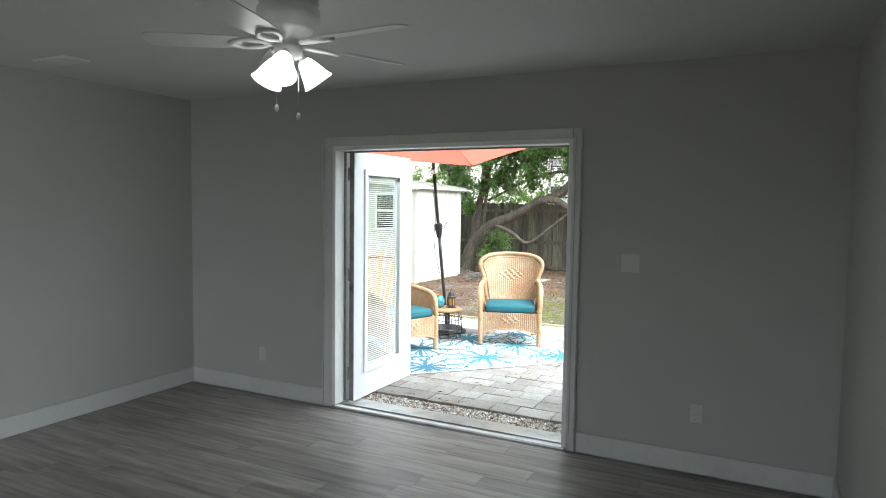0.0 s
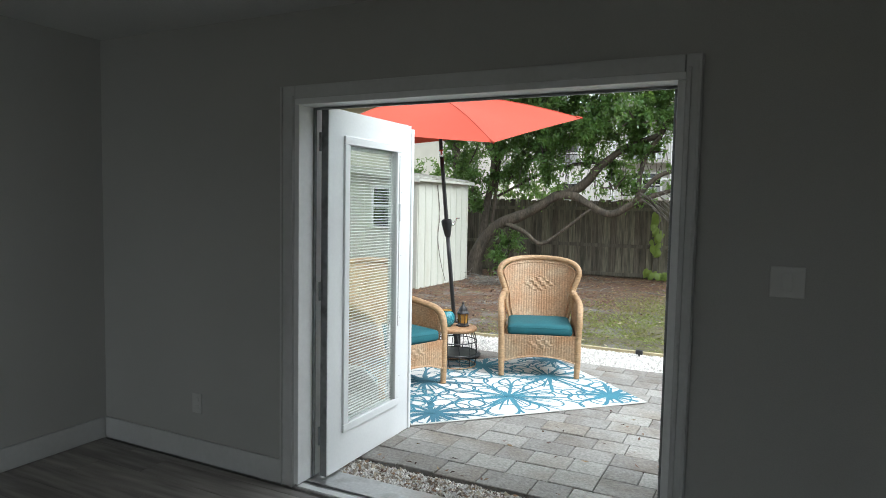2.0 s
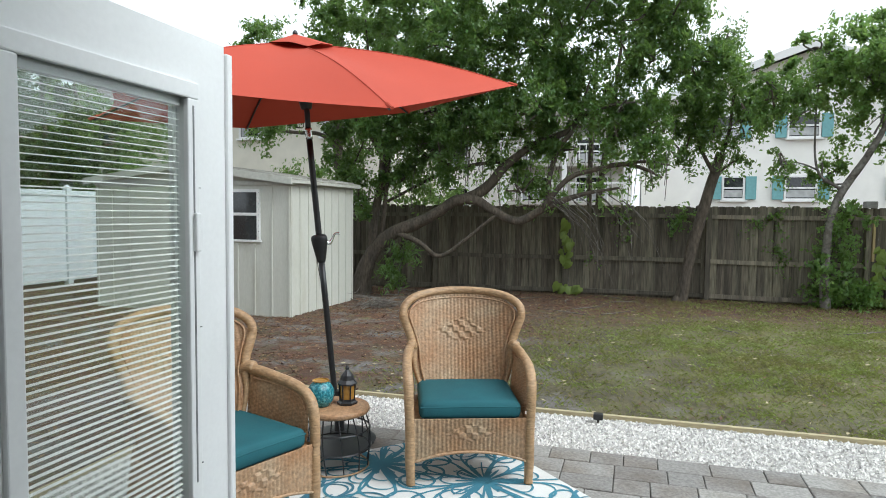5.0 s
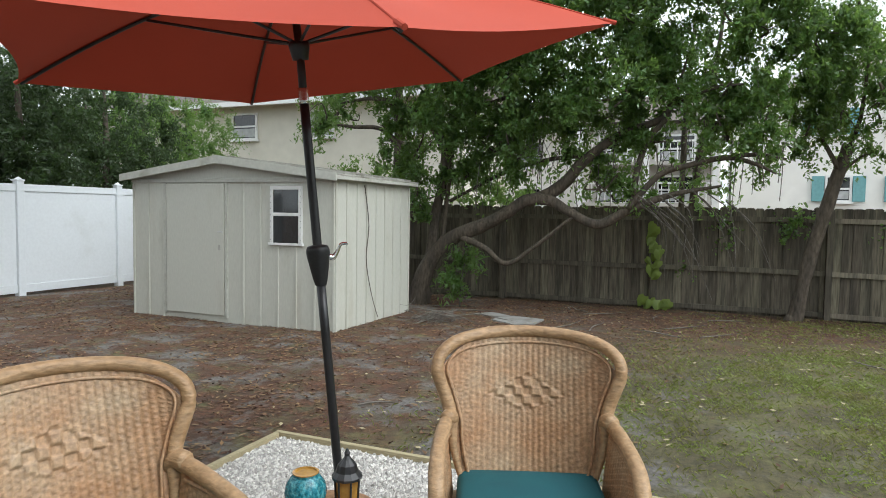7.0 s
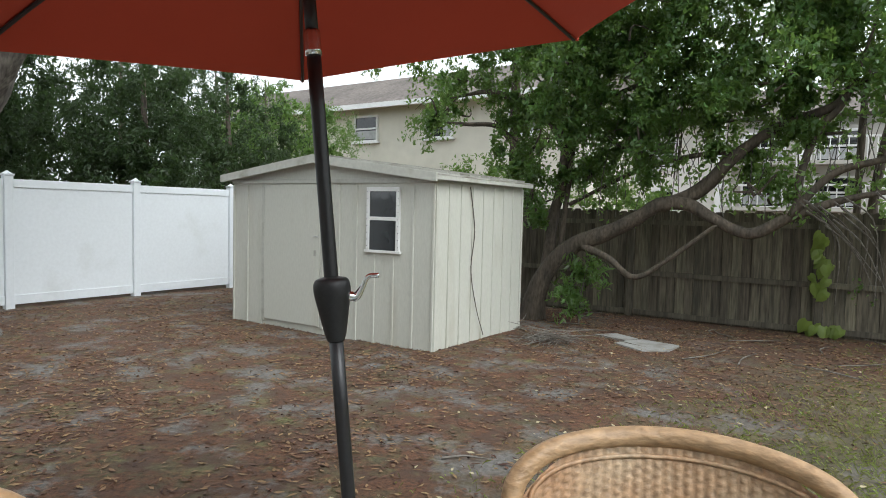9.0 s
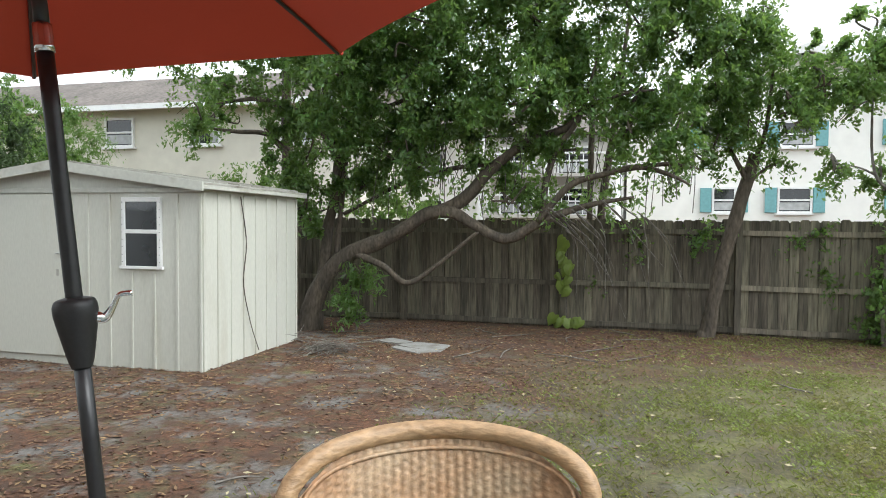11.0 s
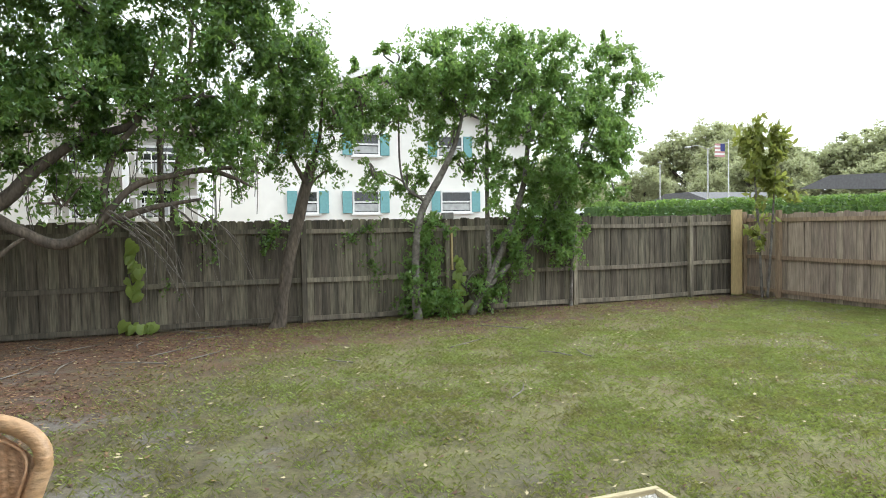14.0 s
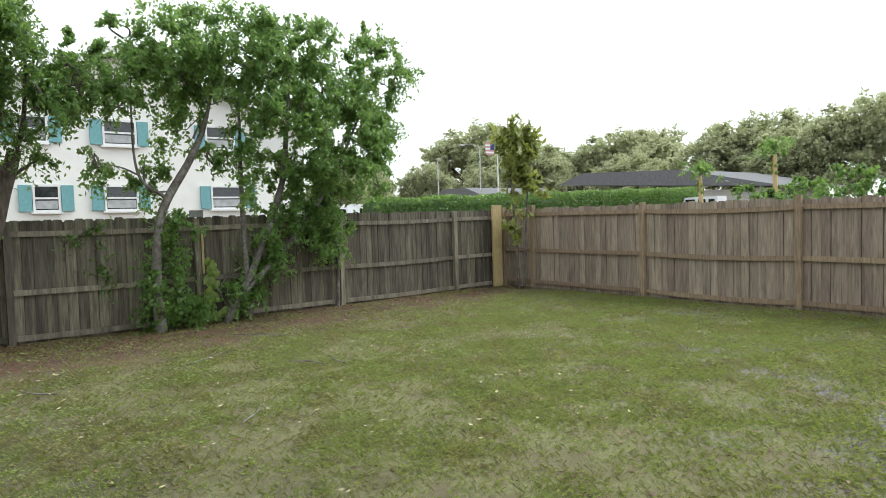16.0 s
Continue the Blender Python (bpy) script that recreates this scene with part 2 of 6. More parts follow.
    "curtain": mat("pale_curtain", (0.42, 0.43, 0.43), 0.9, grain=4, spread=0.2),
    "carpaint": mat("white_car_paint", (0.75, 0.76, 0.78), 0.25),
    "flagcloth": mat("flag_cloth", (0.55, 0.30, 0.30), 0.9),
    "flagblue": mat("flag_blue", (0.05, 0.06, 0.2), 0.9),
}


def canvas_mat():
    """Coral umbrella cloth: matt, with daylight through it."""
    m = mat("coral_canvas", (0.45, 0.060, 0.030), 0.85, grain=260, bump=0.1, spread=0.06, stain=((0.40, 0.052, 0.026), 1.5, 0.4, 0.8))
    n, l = m.node_tree.nodes, m.node_tree.links
    tr = n.new("ShaderNodeBsdfTranslucent")
    tr.inputs[0].default_value = (0.62, 0.06, 0.025, 1)
    mx = n.new("ShaderNodeMixShader")
    mx.inputs[0].default_value = 0.03
    l.new(n["Principled BSDF"].outputs[0], mx.inputs[1])
    l.new(tr.outputs[0], mx.inputs[2])
    l.new(mx.outputs[0], n["Material Output"].inputs["Surface"])
    return m


M["canvas"] = canvas_mat()


# ---- building helpers ----
def thing(name, label, category, at=(0, 0, 0), rz=0.0, group="", kind=""):
    ob = new(name)
    ob.empty_display_size = 0.1
    ob.matrix_world = pose(*at, 0, 0, rz)
    return tagged(ob, label, category, group, kind)


def mesh_ob(name, me, material, parent=None, label=""):
    me.materials.append(material)
    ob = new(name, me)
    if parent:
        ob.parent = parent
    return tagged(ob, label)


def part(name, bm, material, parent=None, label="", smooth=False):
    me = bpy.data.meshes.new(name)
    bm.to_mesh(me)
    bm.free()
    if smooth:
        me.polygons.foreach_set("use_smooth", [True] * len(me.polygons))
    return mesh_ob(name, me, material, parent, label)


def box(x0, y0, z0, x1, y1, z1, bevel=0.0, bm=None):
    b = bm or bmesh.new()
    v = bmesh.ops.create_cube(b, size=1)["verts"]
    for p in v:
        p.co = Vector(((x0 + x1) / 2 + p.co.x * (x1 - x0), (y0 + y1) / 2 + p.co.y * (y1 - y0), (z0 + z1) / 2 + p.co.z * (z1 - z0)))
    if bevel:
        e = list({e for p in v for e in p.link_edges})
        bmesh.ops.bevel(b, geom=e, offset=bevel, segments=2, affect="EDGES", profile=0.5)
    return b


def smooth_path(pts, n):
    """n points on a gentle curve through pts; a point may carry its radius as its last number."""
    pts = [np.array(p, float) for p in pts]
    ext = [2 * pts[0] - pts[1]] + pts + [2 * pts[-1] - pts[-2]]
    out = []
    for i in range(n):
        s = i / (n - 1) * (len(pts) - 1)
        k = min(int(s), len(pts) - 2)
        u = s - k
        a, b, c, d = ext[k:k + 4]
        out.append(0.5 * (2 * b + (c - a) * u + (2 * a - 5 * b + 4 * c - d) * u * u + (3 * b - a - 3 * c + d) * u ** 3))
    return out


def tube(pts, n=24, sides=8, bm=None, closed_ends=True, wobble=0.0):
    """A round bar through (x, y, z, radius) points."""
    b = bm or bmesh.new()
    path = smooth_path(pts, n)
    rings = []
    up = Vector((0, 0, 1))
    for i, p in enumerate(path):
        q = Vector(path[min(i + 1, n - 1)][:3]) - Vector(path[max(i - 1, 0)][:3])
        q.normalize()
        side = q.cross(up)
        if side.length < 0.05:
            side = q.cross(Vector((1, 0, 0)))
        side.normalize()
        if rings and side.dot(last) < 0:
            side = -side
        last = side
        other = q.cross(side)
        ring = []
        for k in range(sides):
            a = 2 * math.pi * k / sides
            r = max(p[3], 0.0005) * (1 + wobble * noise.noise(Vector((p[0] * 3 + math.cos(a), p[1] * 3 + math.sin(a), p[2] * 2))))
            ring.append(b.verts.new(Vector(p[:3]) + side * (math.cos(a) * r) + other * (math.sin(a) * r)))
        rings.append(ring)
    for r0, r1 in zip(rings, rings[1:]):
        for k in range(sides):
            b.faces.new((r0[k], r0[(k + 1) % sides], r1[(k + 1) % sides], r1[k]))
    if closed_ends:
        b.faces.new(rings[0][::-1])
        b.faces.new(rings[-1])
    bmesh.ops.recalc_face_normals(b, faces=b.faces)
    return b


def lathe(profile, sides=24, bm=None, at=(0, 0, 0)):
    """A turned shape from (radius, z) pairs, closed at both ends."""
    b = bm or bmesh.new()
    rings = [[b.verts.new((at[0] + r * math.cos(2 * math.pi * k / sides), at[1] + r * math.sin(2 * math.pi * k / sides), at[2] + z)) for k in range(sides)] for r, z in profile]
    for r0, r1 in zip(rings, rings[1:]):
        for k in range(sides):
            b.faces.new((r0[k], r0[(k + 1) % sides], r1[(k + 1) % sides], r1[k]))
    b.faces.new(rings[0][::-1])
    b.faces.new(rings[-1])
    bmesh.ops.recalc_face_normals(b, faces=b.faces)
    return b


def prism(outline, y0, y1, bm=None):
    """An outline in x and z, drawn out from y0 to y1."""
    b = bm or bmesh.new()
    f = [b.verts.new((x, y0, z)) for x, z in outline]
    g = [b.verts.new((x, y1, z)) for x, z in outline]
    b.faces.new(f)
    b.faces.new(g[::-1])
    for k in range(len(f)):
        b.faces.new((f[k - 1], f[k], g[k], g[k - 1]))
    bmesh.ops.recalc_face_normals(b, faces=b.faces)
    return b


def many_quads(name, corners, material, parent=None, label="", kind=""):
    """corners: an array (n, 4, 3) of four-cornered leaves, joined in one mesh."""
    n = len(corners)
    me = bpy.data.meshes.new(name)
    me.vertices.add(4 * n)
    me.vertices.foreach_set("co", corners.reshape(-1).astype(np.float32))
    me.loops.add(4 * n)
    me.loops.foreach_set("vertex_index", np.arange(4 * n, dtype=np.int32))
    me.polygons.add(n)
    me.polygons.foreach_set("loop_start", np.arange(0, 4 * n, 4, dtype=np.int32))
    me.update(calc_edges=True)
    me.validate()
    ob = mesh_ob(name, me, material, parent, label)
    return tagged(ob, kind=kind)


def leaves(centres, length, width, rng, droop=0.3, spread=0.5):
    """Pointed blades, one at each centre, in all directions and hanging a little; bent along the middle."""
    n = len(centres)
    d = rng.normal(size=(n, 3))
    d[:, 2] -= droop * 2
    d /= np.linalg.norm(d, axis=1)[:, None]
    s = np.cross(d, rng.normal(size=(n, 3)))
    s /= np.linalg.norm(s, axis=1)[:, None] + 1e-9
    nrm = np.cross(d, s)
    ln = (length * (1 - spread / 2 + spread * rng.random(n)))[:, None]
    w = (width * (1 - spread / 2 + spread * rng.random(n)))[:, None]
    a = centres - d * ln / 2
    c = centres + d * ln / 2 - nrm * ln * 0.12
    b = centres + s * w / 2 + nrm * ln * 0.06
    e = centres - s * w / 2 + nrm * ln * 0.06
    return np.stack([a, b, c, e], axis=1)


# ---- structure: the room ----
WX0, WX1, WY0, WY1, CEIL = -4.25, 0.72, -2.6, 4.255, 2.50
DX0, DX1, DTOP = -2.715, -0.822, 2.056


def setting(name, bm, material, label, parent=None):
    return tagged(part(name, bm, material, parent, label), category=name.split("_")[0], kind="structure")


north = box(WX0 - 0.15, WY1, -0.1, DX0, WY1 + 0.16, CEIL)
box(DX1, WY1, -0.1, WX1 + 0.15, WY1 + 0.16, CEIL, bm=north)
box(DX0, WY1, DTOP, DX1, WY1 + 0.16, CEIL, bm=north)
setting("wall_north", north, M["wall"], "plain grey painted wall around the patio doors")
setting("wall_west", box(WX0 - 0.15, WY0, -0.1, WX0, WY1, CEIL), M["wall"], "plain grey painted side wall")
setting("wall_east", box(WX1, WY0, -0.1, WX1 + 0.15, WY1, CEIL), M["wall"], "plain grey painted side wall")
south = box(WX0, WY0 - 0.15, -0.1, -2.4, WY0, CEIL)
box(0.3, WY0 - 0.15, -0.1, WX1, WY0, CEIL, bm=south)
box(-2.4, WY0 - 0.15, -0.1, 0.3, WY0, 0.3, bm=south)
box(-2.4, WY0 - 0.15, 2.05, 0.3, WY0, CEIL, bm=south)
setting("wall_south", south, M["wall"], "plain grey painted wall with a window opening")
setting("ceiling", box(WX0 - 0.15, WY0 - 0.15, CEIL, WX1 + 0.15, WY1 + 0.16, CEIL + 0.12), M["ceiling"], "white textured flat ceiling")
ext = box(WX0 - 8, WY1 + 0.165, -0.1, DX0 - 0.08, WY1 + 0.21, CEIL + 0.3)
box(DX1 + 0.08, WY1 + 0.165, -0.1, WX1 + 7, WY1 + 0.21, CEIL + 0.3, bm=ext)
box(DX0 - 0.08, WY1 + 0.165, DTOP + 0.08, DX1 + 0.08, WY1 + 0.21, CEIL + 0.3, bm=ext)
setting("wall_outside", ext, M["exterior"], "plain stucco outer wall of the house")

# roof out of view, added to keep southern sky light off patio and lawn
for y0, y1, z0, z1 in ((WY1 + 0.4, 0.8, CEIL + 0.22, CEIL + 1.75), (WY0 - 0.6, 0.8, CEIL + 0.22, CEIL + 1.75)):
    slope = prism([(y0, z0), (0.8, z1), (0.8, z1 + 0.14), (y0, z0 + 0.14)], WX0 - 8, WX1 + 7)
    slope.transform(Matrix(((0, 1, 0, 0), (1, 0, 0, 0), (0, 0, 1, 0), (0, 0, 0, 1))))
    bmesh.ops.recalc_face_normals(slope, faces=slope.faces)
    setting("roof_slope", slope, M["roofgrey"], "unseen grey roof slope, added to cut sky light on the patio")

bb = thing("baseboard", "tall white painted baseboards along the room walls", "baseboard", kind="structure")
for x0, y0, x1, y1 in ((WX0, WY1 - 0.016, DX0 - 0.093, WY1), (DX1 + 0.067, WY1 - 0.016, WX1, WY1), (WX0, WY0, WX0 + 0.016, WY1 - 0.018), (WX1 - 0.016, WY0, WX1, WY1 - 0.018)):
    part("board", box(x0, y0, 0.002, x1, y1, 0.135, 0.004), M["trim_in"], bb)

casing = thing("trim", "white moulded door casing around the patio doors", "door casing", kind="structure")
for x0, x1, z0, z1 in ((DX0 - 0.09, DX0, 0.003, DTOP + 0.068), (DX1, DX1 + 0.064, 0.003, DTOP + 0.068), (DX0 + 0.002, DX1 - 0.002, DTOP, DTOP + 0.068)):
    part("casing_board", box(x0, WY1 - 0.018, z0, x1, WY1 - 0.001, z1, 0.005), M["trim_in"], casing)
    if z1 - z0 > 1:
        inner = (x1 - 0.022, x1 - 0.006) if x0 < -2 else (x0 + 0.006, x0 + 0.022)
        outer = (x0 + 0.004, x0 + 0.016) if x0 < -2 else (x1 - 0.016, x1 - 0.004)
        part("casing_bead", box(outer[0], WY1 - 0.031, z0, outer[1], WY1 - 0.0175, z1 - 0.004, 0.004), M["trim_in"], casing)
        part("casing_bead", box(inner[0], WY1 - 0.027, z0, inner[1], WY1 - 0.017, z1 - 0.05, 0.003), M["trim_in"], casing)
for x0, x1, z0, z1 in ((DX0 - 0.001, DX0 + 0.028, 0.022, DTOP - 0.03), (DX1 - 0.028, DX1 + 0.001, 0.022, DTOP - 0.03), (DX0 - 0.001, DX1 + 0.001, DTOP - 0.029, DTOP + 0.001)):
    part("jamb", box(x0, WY1 - 0.016, z0, x1, WY1 + 0.19, z1, 0.002), M["trim"], casing)
for x0, x1, z1 in ((DX0 + 0.030, DX0 + 0.043, DTOP - 0.03), (DX1 - 0.043, DX1 - 0.030, DTOP - 0.03)):
    part("stop", box(x0, WY1 + 0.098, 0.03, x1, WY1 + 0.112, z1), M["doorside"], casing, "grey weatherstripped door stop")
part("stop", box(DX0 + 0.045, WY1 + 0.095, DTOP - 0.042, DX1 - 0.045, WY1 + 0.11, DTOP - 0.031), M["doorside"], casing, "grey weatherstripped door stop")
for x0, x1 in ((DX0 - 0.08, DX0 - 0.002), (DX1 + 0.002, DX1 + 0.08)):
    part("brickmould", box(x0, WY1 + 0.165, 0.0, x1, WY1 + 0.23, DTOP + 0.08, 0.006), M["trim"], casing)
sill = thing("door_sill", "worn aluminium door threshold with raised tracks", "threshold", kind="structure")
part("plate", box(DX0 + 0.002, WY1 - 0.03, -0.05, DX1 - 0.002, WY1 + 0.25, 0.014, 0.004), M["alu"], sill)
part("track", box(DX0 + 0.03, WY1 + 0.05, 0.0145, DX1 - 0.03, WY1 + 0.075, 0.024, 0.003), M["alu"], sill)
part("lip", box(DX0 + 0.03, WY1 - 0.025, 0.0145, DX1 - 0.03, WY1 + 0.02, 0.02, 0.002), M["trim"], sill)

# floor of long grey planks, each its own board
floor = thing("floor", "grey-brown wood-look plank floor", "floor", kind="structure")
part("subfloor", box(WX0, WY0, -0.1, WX1, WY1 - 0.03, -0.006), M["joint"], floor)
plank_mesh = {}
rng = random.Random(4)
y, row = WY0, 0
while y < WY1 - 0.04:
    y1 = min(y + 0.178, WY1 - 0.032)
    x = WX0 - rng.random() * 1.0
    while x < WX1:
        x1 = x + 1.22
        a, b = max(x, WX0 + 0.001), min(x1, WX1 - 0.001)
        if b - a > 0.02:
            key = (round(b - a, 3), round(y1 - y, 3))
            if key not in plank_mesh:
                bm = box(0, 0.0008, -0.0055, b - a - 0.0016, y1 - y - 0.0008, 0.0, 0.0008)
                plank_mesh[key] = bpy.data.meshes.new("plank")
                bm.to_mesh(plank_mesh[key])
                bm.free()
                plank_mesh[key].materials.append(M["plank"])
            ob = new("plank", plank_mesh[key])
            ob.parent, ob.location = floor, (a, y, 0)
        x = x1
    y, row = y1, row + 1

# ---- the patio doors ----
def patio_leaf(name, label, hinge, turn, hand):
    """A leaf with a full lite, drawn closed along +x from its hinge and then swung by turn; hand is the side of the inner face."""
    d = tagged(new(name), label, "door", kind="structure")
    w, h, t = 0.885, 2.008, 0.045
    z0 = 0.025
    g0, g1, gz0, gz1 = 0.172, 0.712, 0.262, 1.862
    body = box(0, 0, z0, g0, t, z0 + h)
    box(g1, 0, z0, w, t, z0 + h, bm=body)
    box(g0, 0, z0, g1, t, gz0, bm=body)
    box(g0, 0, gz1, g1, t, z0 + h, bm=body)
    part("leaf", body, M["door"], d)
    for side in (-0.014, t - 0.004):
        f = thing_part = part("lite_frame", box(g0 - 0.035, side, gz0 - 0.035, g1 + 0.035, side + 0.018, gz0 + 0.012, 0.004), M["door"], d)
        part("lite_frame", box(g0 - 0.035, side, gz1 - 0.012, g1 + 0.035, side + 0.018, gz1 + 0.035, 0.004), M["door"], d)
        part("lite_frame", box(g0 - 0.035, side, gz0 + 0.0125, g0 + 0.012, side + 0.018, gz1 - 0.0125, 0.004), M["door"], d)
        part("lite_frame", box(g1 - 0.012, side, gz0 + 0.0125, g1 + 0.035, side + 0.018, gz1 - 0.0125, 0.004), M["door"], d)
    for yy in (0.008, t - 0.012):
        pane = part("pane", box(g0 - 0.002, yy, gz0 - 0.002, g1 + 0.002, yy + 0.004, gz1 + 0.002), glass, d)
        pane.visible_shadow = False
    n = 92
    me = None
    for i in range(n):
        zc = gz0 + 0.012 + (gz1 - gz0 - 0.05) * i / (n - 1)
        if me is None:
            s = part("blind_slat", box(g0 + 0.014, -0.0045, -0.0003, g1 - 0.014, 0.0045, 0.0003), M["trim"], d)
            me = s.data
        else:
            s = new("blind_slat", me)
            s.parent = d
        s.location, s.rotation_euler = (0, t / 2, zc), (radians(20), 0, 0)
    part("head_rail", box(g0 + 0.013, 0.014, gz1 - 0.034, g1 - 0.013, 0.031, gz1 - 0.002, 0.002), M["trim"], d)
    part("blind_slider", box(g1 + 0.002, -0.028, 1.42, g1 + 0.024, -0.0145, 1.53, 0.004), M["door"], d)
    part("slider_track", box(g1 + 0.006, -0.0155, 0.75, g1 + 0.012, -0.0141, 1.83), M["doorside"], d)
    part("hinge_edge", box(-0.004, 0.002, z0, -0.0005, t - 0.002, z0 + h), M["doorside"], d, "dark grey hinge edge")
    for z in (0.25, 1.05, 1.85):
        part("hinge", tube([(-0.012, t - 0.002, z - 0.05, 0.008), (-0.012, t - 0.002, z + 0.05, 0.008)], 4, 8), M["brass"] if hand < 0 and z > 1.5 else M["doorside"], d)
    if hand < 0:
        part("latch_plate", box(-0.0065, 0.012, 1.36, -0.0042, 0.033, 1.56, 0.001), M["brass"], d, "tarnished brass latch plate")
    if hand > 0:
        part("astragal", box(w + 0.001, -0.012, z0, w + 0.028, t + 0.012, z0 + h - 0.02, 0.006), M["door"], d)
    for z in (0.42, 0.8, 1.2, 1.6):
        part("screw", lathe([(0.003, 0), (0.003, 0.002)], 6, at=(g1 + 0.03, -0.0165, z)), M["doorside"], d)
    d.matrix_world = pose(*hinge) @ pose(0, 0, 0, 0, 0, turn) @ Matrix.Diagonal((1, hand, 1, 1))
    return d


glass = glass_mat("door_glass", (0.93, 0.97, 0.95))
# the leaf's inner face (y = 0 side) looks to +x once swung out
patio_leaf("door_1", "white glazed patio door standing open, with white mini blinds", (-2.612, WY1 + 0.135, 0), 90, 1)
patio_leaf("door_2", "white glazed patio door standing open against the outer wall", (-0.885, WY1 + 0.185, 0), 76, -1)


# ---- ground outside ----
def ground_z(x, y):
    v = Vector((x * 0.35, y * 0.35, 0.3))
    return -0.09 - 0.02 * min(max((y - 8.6) / 8, 0), 1) + 0.02 * noise.noise(v) + 0.012 * noise.noise(Vector((x * 1.7, y * 1.7, 2.0))) * (1 if y > 8.7 or x > 0.9 else 0)


def axis_steps(lo, hi, step, far):
    a = list(np.arange(lo, hi + step / 2, step))
    g, s = [], step
    while s < far:
        s *= 1.7
        g.append(s)
    return [lo - v for v in reversed(np.cumsum(g))] + a + [hi + v for v in np.cumsum(g)]


gx, gy = axis_steps(-14, 12, 0.16, 900), axis_steps(4.5, 18, 0.16, 900)
gv = [(x, y, ground_z(x, y) if -15 < x < 13 and 4 < y < 19 else -0.1) for y in gy for x in gx]
nx = len(gx)
gf = [(j * nx + i, j * nx + i + 1, (j + 1) * nx + i + 1, (j + 1) * nx + i) for j in range(len(gy) - 1) for i in range(nx - 1)]
gme = bpy.data.meshes.new("ground")
gme.from_pydata(gv, [], gf)
gme.polygons.foreach_set("use_smooth", [True] * len(gme.polygons))


def ground_mat():
    """Thin lawn that gives way to rust-brown leaf litter and bare grey sand under the trees."""
    m = bpy.data.materials.new("thin_lawn_and_litter")
    m.use_nodes = True
    n, l = m.node_tree.nodes, m.node_tree.links
    b = n["Principled BSDF"]
    b.inputs["Roughness"].default_value = 0.95
    geo = n.new("ShaderNodeNewGeometry")

    def noise_node(scale, detail=6, rough=0.6):
        t = n.new("ShaderNodeTexNoise")
        t.inputs["Scale"].default_value, t.inputs["Detail"].default_value, t.inputs["Roughness"].default_value = scale, detail, rough
        l.new(geo.outputs["Position"], t.inputs["Vector"])
        return t.outputs[0]

    def math_node(op, a, c, clamp=False):
        t = n.new("ShaderNodeMath")
        t.operation, t.use_clamp = op, clamp
        for i, v in enumerate((a, c)):
            if isinstance(v, (int, float)):
                t.inputs[i].default_value = v
            else:
                l.new(v, t.inputs[i])
        return t.outputs[0]

    def ramp(v, lo, hi):
        t = n.new("ShaderNodeMapRange")
        t.inputs[1].default_value, t.inputs[2].default_value = lo, hi
        l.new(v, t.inputs[0])
        return t.outputs[0]

    def blend(f, a, c):
        t = n.new("ShaderNodeMix")
        t.data_type = "RGBA"
        l.new(f, t.inputs[0])
        for i, v in ((6, a), (7, c)):
            if isinstance(v, tuple):
                t.inputs[i].default_value = (*v, 1)
            else:
                l.new(v, t.inputs[i])
        return t.outputs[2]

    sep = n.new("ShaderNodeSeparateXYZ")
    l.new(geo.outputs["Position"], sep.inputs[0])
    x, y = sep.outputs[0], sep.outputs[1]
    fine, mid, big = noise_node(28, 8, 0.75), noise_node(3.2), noise_node(0.9, 4)
    grass = blend(ramp(fine, 0.35, 0.68), (0.080, 0.088, 0.030), (0.220, 0.208, 0.084))
    grass = blend(ramp(mid, 0.46, 0.66), grass, (0.135, 0.108, 0.058))
    litter = blend(ramp(fine, 0.36, 0.66), (0.034, 0.018, 0.011), (0.175, 0.078, 0.040))
    litter = blend(ramp(mid, 0.45, 0.62), litter, (0.074, 0.042, 0.028))
    sand = blend(ramp(fine, 0.3, 0.7), (0.075, 0.068, 0.062), (0.215, 0.20, 0.185))
    # litter lies to the west and in a belt along the back fence
    west = ramp(math_node("ADD", math_node("MULTIPLY", x, -1.0), math_node("ADD", math_node("MULTIPLY", y, 0.28), math_node("MULTIPLY", big, 3.4))), 6.7, 8.8)
    east_belt = ramp(math_node("ADD", math_node("SUBTRACT", y, math_node("MULTIPLY", x, 0.13)), math_node("MULTIPLY", big, 3.4)), 14.6, 16.6)
    cover = math_node("MAXIMUM", west, east_belt, True)
    cover = math_node("MULTIPLY", cover, ramp(noise_node(4.5, 8, 0.7), 0.32, 0.52), True)
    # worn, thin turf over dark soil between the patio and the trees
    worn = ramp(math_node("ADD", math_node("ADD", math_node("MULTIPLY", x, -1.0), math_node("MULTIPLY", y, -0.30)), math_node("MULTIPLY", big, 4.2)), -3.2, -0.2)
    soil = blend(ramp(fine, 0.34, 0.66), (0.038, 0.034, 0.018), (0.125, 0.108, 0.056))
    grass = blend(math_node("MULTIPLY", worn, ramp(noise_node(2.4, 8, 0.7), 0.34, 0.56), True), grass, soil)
    col = blend(cover, grass, litter)
    bare_w = math_node("MULTIPLY", ramp(noise_node(1.5, 8, 0.7), 0.51, 0.62), ramp(math_node("ADD", math_node("MULTIPLY", x, -1.0), math_node("MULTIPLY", y, -0.7)), -7.6, -4.4), True)
    bare_e = math_node("MULTIPLY", ramp(noise_node(1.7, 5), 0.50, 0.60), ramp(math_node("SUBTRACT", x, math_node("MULTIPLY", y, 0.7)), -3.2, -0.6), True)
    col = blend(math_node("MAXIMUM", bare_w, bare_e), col, sand)
    l.new(col, b.inputs["Base Color"])
